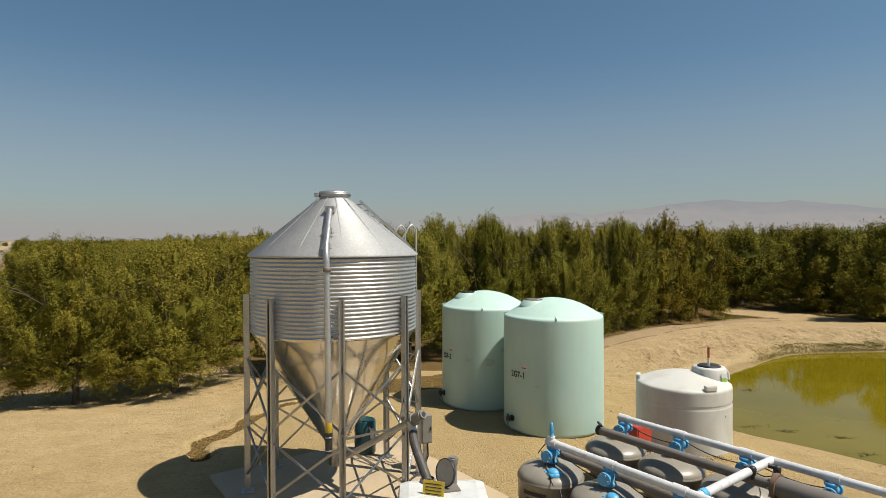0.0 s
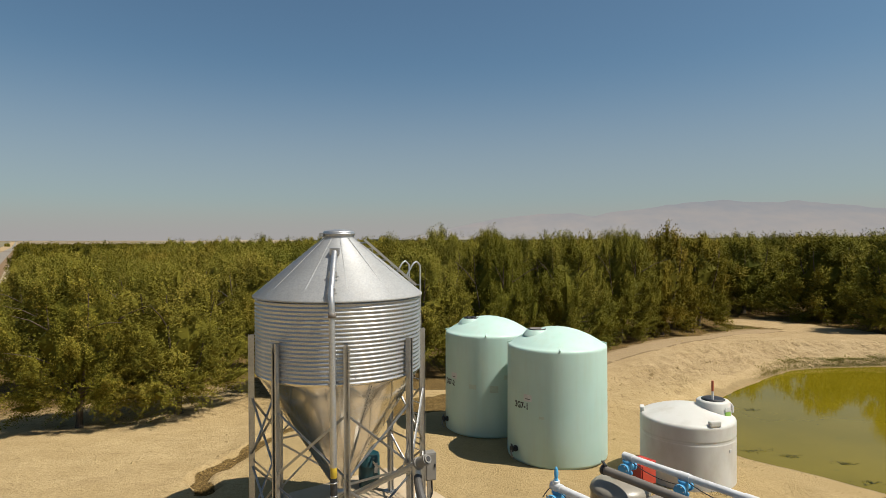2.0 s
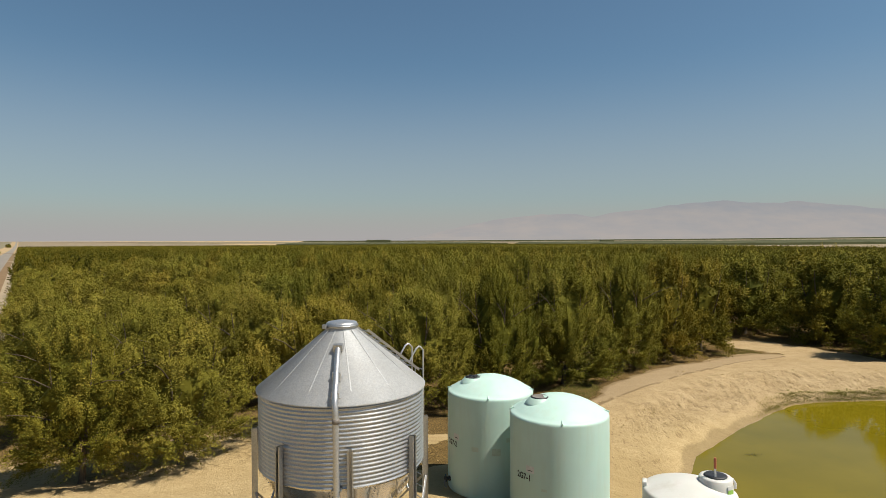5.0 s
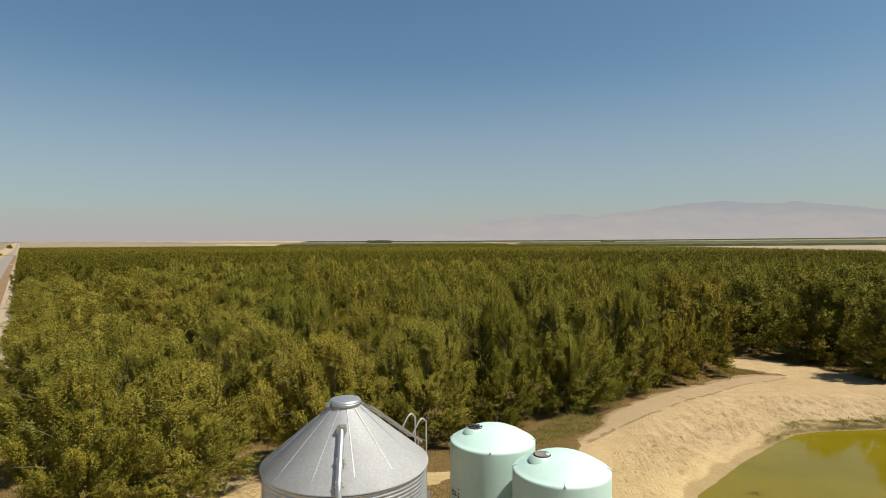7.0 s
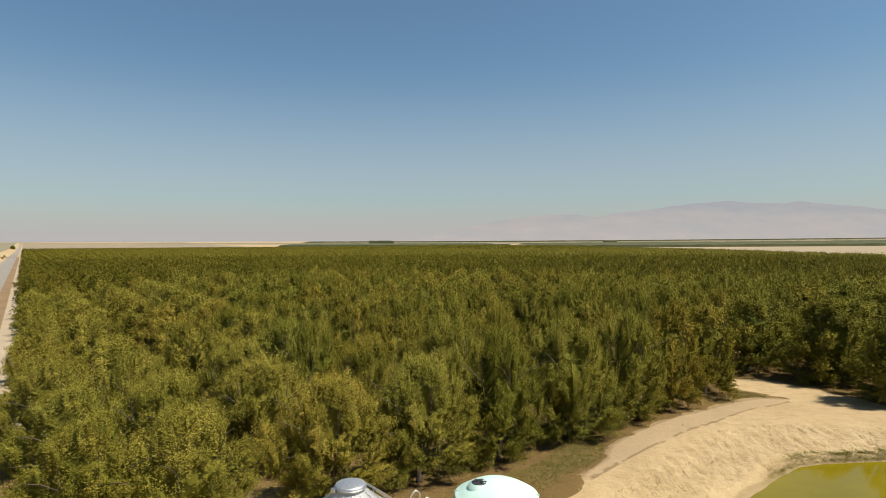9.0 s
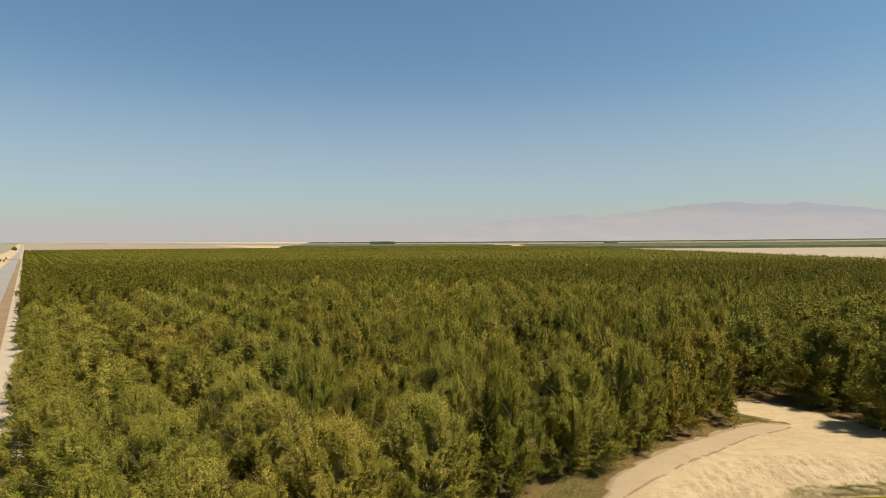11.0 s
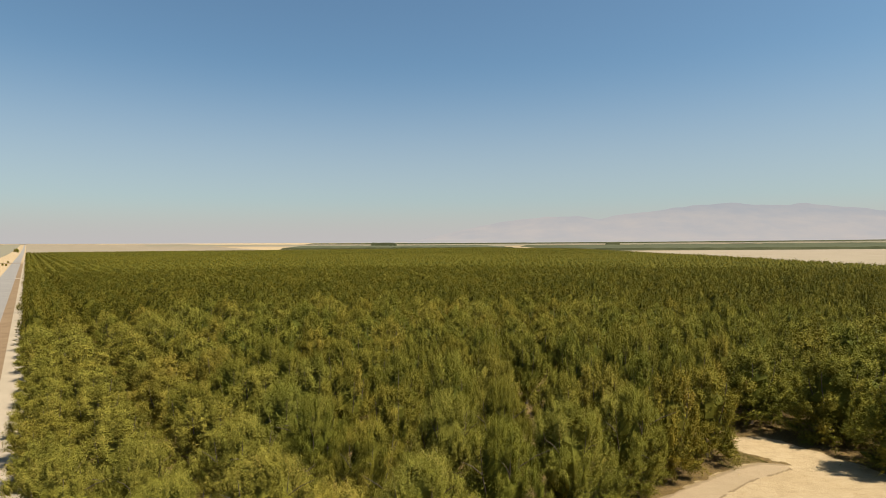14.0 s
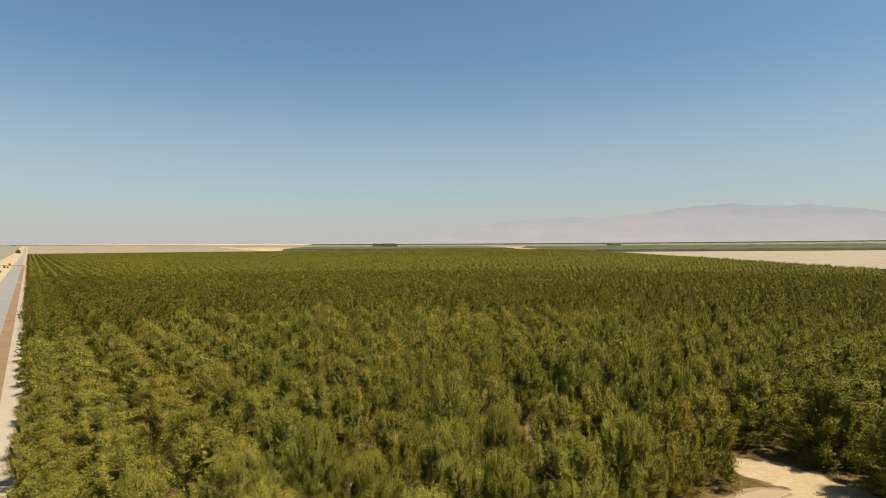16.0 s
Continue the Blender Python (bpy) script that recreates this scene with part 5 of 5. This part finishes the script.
for i, k, x, y, jit in orchard_spots():
    dist = math.hypot(x, y)
    if dist > 128:
        far_spots.append((i, k, x, y, jit))
        continue
    lod = 0 if dist < 47 else 1 if dist < 78 else 2
    kind = int(jit[0] * 6) if lod else 2 * int(jit[0] * 3) + (k > 3)
    s = 0.92 + 0.22 * jit[1] + (0.14 if i < 1 and k > 9 else 0.0)
    tall = (0.79 + 0.30 * float(smooth(-3, 32, STEP * (k - 1) + 5))) * (0.93 + 0.08 * jit[3])
    green = jit[1] < 0.12 + 0.85 * float(smooth(0, 9, k)) * float(smooth(16, 6, i))
    tree = thing("almond_tree", TREE_LABELS[2 if green else int(jit[3] > 0.8)], "tree", (x, y, float(ground_z(x, y))), ROW_TURN + 180 * (jit[2] > 0.5) + 14 * (jit[2] - 0.5), "almond orchard")
    tree.scale = ((1.3 if k > 9 else 1.12 if k else 0.98) * s, (1.25 if i < 0 else 1.05 if i == 0 and k > 9 else 0.74 if k > 9 else 0.96 if i == 0 and k > 3 else 0.8) * s, tall * ROW_HIGH[i % 40])
    for nm, me in (("trunk", TRUNKS[lod, kind]), ("crown", (GREEN if green else CROWNS)[lod, kind])):
        ob = new(nm, me)
        ob.parent = tree


def canopy(spots, kinds, name, label):
    """Many far trees in one mesh, each one turned, sized and toned by itself."""
    vs, fs, ts, o = [], [], [], 0
    for i, k, x, y, jit in spots:
        v, f, tone = kinds[int(jit[0] * len(kinds))]
        ts.append(np.clip(tone * 0.8 + 0.3 * (jit[3] - 0.4), 0, 1))
        turn, sc = radians(ROW_TURN + 180 * (jit[2] > 0.5) + 14 * (jit[2] - 0.5)), 0.92 + 0.22 * jit[1]
        c, s, long = math.cos(turn), math.sin(turn), 1.3 if k > 9 else 1.12 if k else 0.98
        thin = 0.74 if k > 9 else 0.8
        vs.append(np.c_[(v[:, 0] * c * long - v[:, 1] * s * thin) * sc + x, (v[:, 0] * s * long + v[:, 1] * c * thin) * sc + y, v[:, 2] * (0.95 + 0.10 * jit[3]) * ROW_HIGH[i % 40] - 1.0 + float(far_rise(x, y))])
        fs.append(f + o)
        o += len(v)
    me = bpy.data.meshes.new(name)
    v, f = np.concatenate(vs), np.concatenate(fs)
    me.vertices.add(len(v))
    me.vertices.foreach_set("co", v.astype(np.float32).ravel())
    me.loops.add(f.size)
    me.loops.foreach_set("vertex_index", f.astype(np.int32).ravel())
    me.polygons.add(len(f))
    me.polygons.foreach_set("loop_start", np.arange(0, f.size, 3, dtype=np.int32))
    me.update(calc_edges=True)
    me.validate()
    me.materials.append(M_CANOPY)
    toned(me, np.concatenate(ts))
    return tagged(new(name, me), label, "trees", kind="stuff")


def far_kinds(seed, count, boughs, shoots, per, size, n, rings, core=0.8, z1=7.2):
    """A few far crowns: leafy shoots over a dome."""
    made = []
    mass = (4, 3) if per > 4 else None
    for j in range(count):
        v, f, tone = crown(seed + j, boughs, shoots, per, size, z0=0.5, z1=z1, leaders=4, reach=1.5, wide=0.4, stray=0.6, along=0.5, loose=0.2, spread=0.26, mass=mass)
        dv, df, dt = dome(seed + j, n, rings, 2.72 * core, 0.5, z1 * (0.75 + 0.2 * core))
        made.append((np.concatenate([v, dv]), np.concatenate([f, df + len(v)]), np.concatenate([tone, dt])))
    return made


def span(lo, hi):
    return [s for s in far_spots if lo <= math.hypot(s[2], s[3]) < hi]


canopy(span(0, 200), far_kinds(900, 6, 30, 13, 5, 0.40, 8, 5, 0.62), "orchard_canopy", "dense rows of olive-green almond crowns")
canopy(span(200, 330), far_kinds(920, 6, 24, 10, 4, 0.52, 8, 5, 0.64), "orchard_canopy", "dense rows of olive-green almond crowns")
canopy(span(330, 750), far_kinds(950, 6, 18, 3, 1, 0.95, 7, 4, 0.74, 6.8), "orchard_canopy", "far rows of olive-green almond crowns")
canopy(span(750, 9999), far_kinds(980, 5, 7, 1, 1, 1.6, 5, 3, 0.9, 6.0), "orchard_canopy", "distant almond crowns merging into a green carpet")


# ---- grass on the pond's far bank, weeds and clods ----
def tufts(name, spots, blades, height, mat, label, seed, category="grass"):
    rng = np.random.RandomState(seed)
    n = len(spots) * blades
    c = np.repeat(np.asarray(spots), blades, 0)
    p = np.c_[c[:, 0] + rng.normal(0, 0.09, n), c[:, 1] + rng.normal(0, 0.09, n), np.zeros(n)]
    p[:, 2] = ground_z(p[:, 0], p[:, 1]) - 0.03
    d = np.c_[rng.normal(0, 0.7, (n, 2)), np.ones(n)]
    d /= np.linalg.norm(d, axis=1, keepdims=True)
    ln = height * c[:, 2] * rng.uniform(0.5, 1.2, n)
    v, f = leaf_quads(p, d, ln, ln * 0.09 + 0.012, rng, np.tile([0.5, -0.3, 1.0], (n, 1)), 0.6)
    return tagged(new(name, fast_mesh(name, v, f, mat)), label, category, kind="stuff")


rng_ = np.random.RandomState(31)
px_, py_ = rng_.uniform(11, 40, 400000), rng_.uniform(26, 39, 400000)
pd_ = pond_dist(px_, py_)
lush = smooth(15.5, 20.0, px_)
keep = (pd_ > 0.12) & (pd_ < 0.3 + 0.75 * lush * rng_.rand(400000) + 0.3 * wave(px_, py_, 1.5, 33)) & (rng_.rand(400000) < 0.03 + 0.5 * lush * (0.55 + 0.45 * (wave(px_, py_, 1.1, 34) > -0.05)))
tufts("bank_grass", np.c_[px_, py_, 0.4 + 0.6 * lush][keep][:15000], 8, 0.12, M_GRASS, "olive-green grass along the pond bank", 41)
wx_, wy_ = rng_.uniform(-3, 29, 60000), rng_.uniform(22, 54, 60000)
wi_ = inside_dist(wx_, wy_, ORCHARD_EDGE)
keep = (wi_ > 0.2) & (wi_ < 3.2) & ((wx_ < 9.6) | ((np.hypot(wx_ - 25.3, wy_ - 50.6) < 3.0) & (wi_ < 1.8))) & (wx_ > 1.0) & (wave(wx_, wy_, 0.8, 35) > -0.25)
tufts("low_weeds", np.c_[wx_, wy_, np.ones(60000)][keep][:11000], 8, 0.14, M_WEED, "low green weeds between trees and track", 43, "weeds")


# dead weeds along the edge of the slab, a green one by the low tank
rng_ = np.random.RandomState(61)
t_ = rng_.rand(420)
tufts("dry_weeds", np.c_[-0.46 + 1.8 * t_ + rng_.normal(0, 0.10, 420), 15.5 - 2.56 * t_ + rng_.normal(0, 0.10, 420), rng_.uniform(0.3, 1.1, 420) * (0.25 + 0.75 * (np.sin(t_ * 31) > -0.2))], 8, 0.07, M_DRYWEED, "dead brown weeds along the slab edge", 62, "weeds")
tufts("green_weeds", np.c_[6.75 + rng_.normal(0, 0.22, 90), 14.75 + rng_.normal(0, 0.12, 90), rng_.uniform(0.5, 1.1, 90)], 7, 0.08, M_WEED, "small green weeds beside the low tank", 63, "weeds")


def floating_weeds(spots):
    rng = np.random.RandomState(64)
    vs, fs, o = [], [], 0
    for x, y, w in spots:
        n = 46
        p = np.c_[rng.normal(0, w, n), rng.normal(0, 0.10, n), rng.uniform(0.005, 0.02, n)] + np.array([x, y, WATER_Z])
        d = np.c_[rng.normal(size=(n, 2)), rng.uniform(0, 0.15, n)]
        d /= np.linalg.norm(d, axis=1, keepdims=True)
        ln = rng.uniform(0.05, 0.14, n)
        v, f = leaf_quads(p, d, ln, ln * 0.3, rng, np.tile([0, 0, 1.0], (n, 1)), 0.1)
        vs.append(v)
        fs.append(f + o)
        o += len(v)
    me = fast_mesh("floating_weed", np.concatenate(vs), np.concatenate(fs), M_WATERWEED)
    tagged(new("floating_weed", me), "patches of dull water weed floating on the pond", "water weed", kind="stuff")


floating_weeds(((11.45, 21.86, 0.3), (12.39, 21.26, 0.2), (13.84, 20.56, 0.22), (13.57, 18.86, 0.25), (13.97, 27.18, 0.25)))


def clods(seed=51, n=5000):
    """Small earth clods and stones strewn on the open ground."""
    rng = np.random.RandomState(seed)
    x, y = rng.uniform(-16, 36, n * 12), rng.uniform(9, 54, n * 12)
    d = pond_dist(x, y)
    ok = (d > 0.7) & (inside_dist(x, y, ORCHARD_EDGE) < -0.5) & (np.hypot(x - SILO[0], y - SILO[1]) > 4)
    ok &= rng.rand(n * 12) < 0.06 + 0.94 * (d < 5.0) * (d > 1.2) * (y > 22) * (wave(x, y, 1.3, 52) > 0.05)
    x, y = x[ok][:n], y[ok][:n]
    m = len(x)
    r = rng.uniform(0.012, 0.05, m) * np.where(rng.rand(m) < 0.1, 1.9, 1.0)
    oct_ = np.array([(1, 0, 0), (0, 1, 0), (-1, 0, 0), (0, -1, 0), (0, 0, 0.7), (0, 0, -0.6)])
    v = oct_[None] * r[:, None, None] * rng.uniform(0.7, 1.3, (m, 6, 3)) + np.stack([x, y, ground_z(x, y)], 1)[:, None]
    tri = np.array([(0, 1, 4), (1, 2, 4), (2, 3, 4), (3, 0, 4), (1, 0, 5), (2, 1, 5), (3, 2, 5), (0, 3, 5)])
    f = (tri[None] + 6 * np.arange(m)[:, None, None]).reshape(-1, 3)
    tagged(new("earth_clods", fast_mesh("earth_clods", v.reshape(-1, 3), f, M_EARTH)), "small dry earth clods on the sand", "clods", kind="stuff")


clods()


# ---- across the road: posts and small roadside trees ----
post_kind = None
for row_b, n_, a0_, step_ in ((-21.0, 16, 120, 18), (-34.0, 12, 160, 24)):
    for j in range(n_):
        x, y = plan(a0_ + step_ * j, row_b)
        b = B().box((0.22, 0.22, 2.2), (0, 0, 1.1), bevel=0.02)
        ob = part("fence_post", b, M_WOOD) if post_kind is None else new("fence_post", post_kind)
        post_kind = ob.data
        ob.matrix_basis = pose(x, y, -1.02, 0, 0, GRID_TURN)
        tagged(ob, "weathered wooden post in bare earth across the road", "post", "posts across the road")
for a_, b_, s_ in ((1900, -20, 1.6), (1960, -26, 1.5), (2010, -23, 1.7), (800, -17, 0.42), (700, -19, 0.4), (690, -16, 0.33), (585, -18.5, 0.36)):
    x, y = plan(a_, b_)
    t_ = thing("roadside_tree", "small dark green tree standing beside the road" if s_ > 1 else "low dark green bush on sand beside the road", "tree" if s_ > 1 else "bush", (x, y, float(ground_z(x, y)) - 0.1), 40, "roadside trees" if s_ > 1 else "roadside bushes")
    t_.scale = (s_, s_, s_ * 0.8)
    for nm, me in (("trunk", TRUNKS[2, 1]), ("crown", CROWNS[2, 1])):
        ob = new(nm, me)
        ob.parent = t_
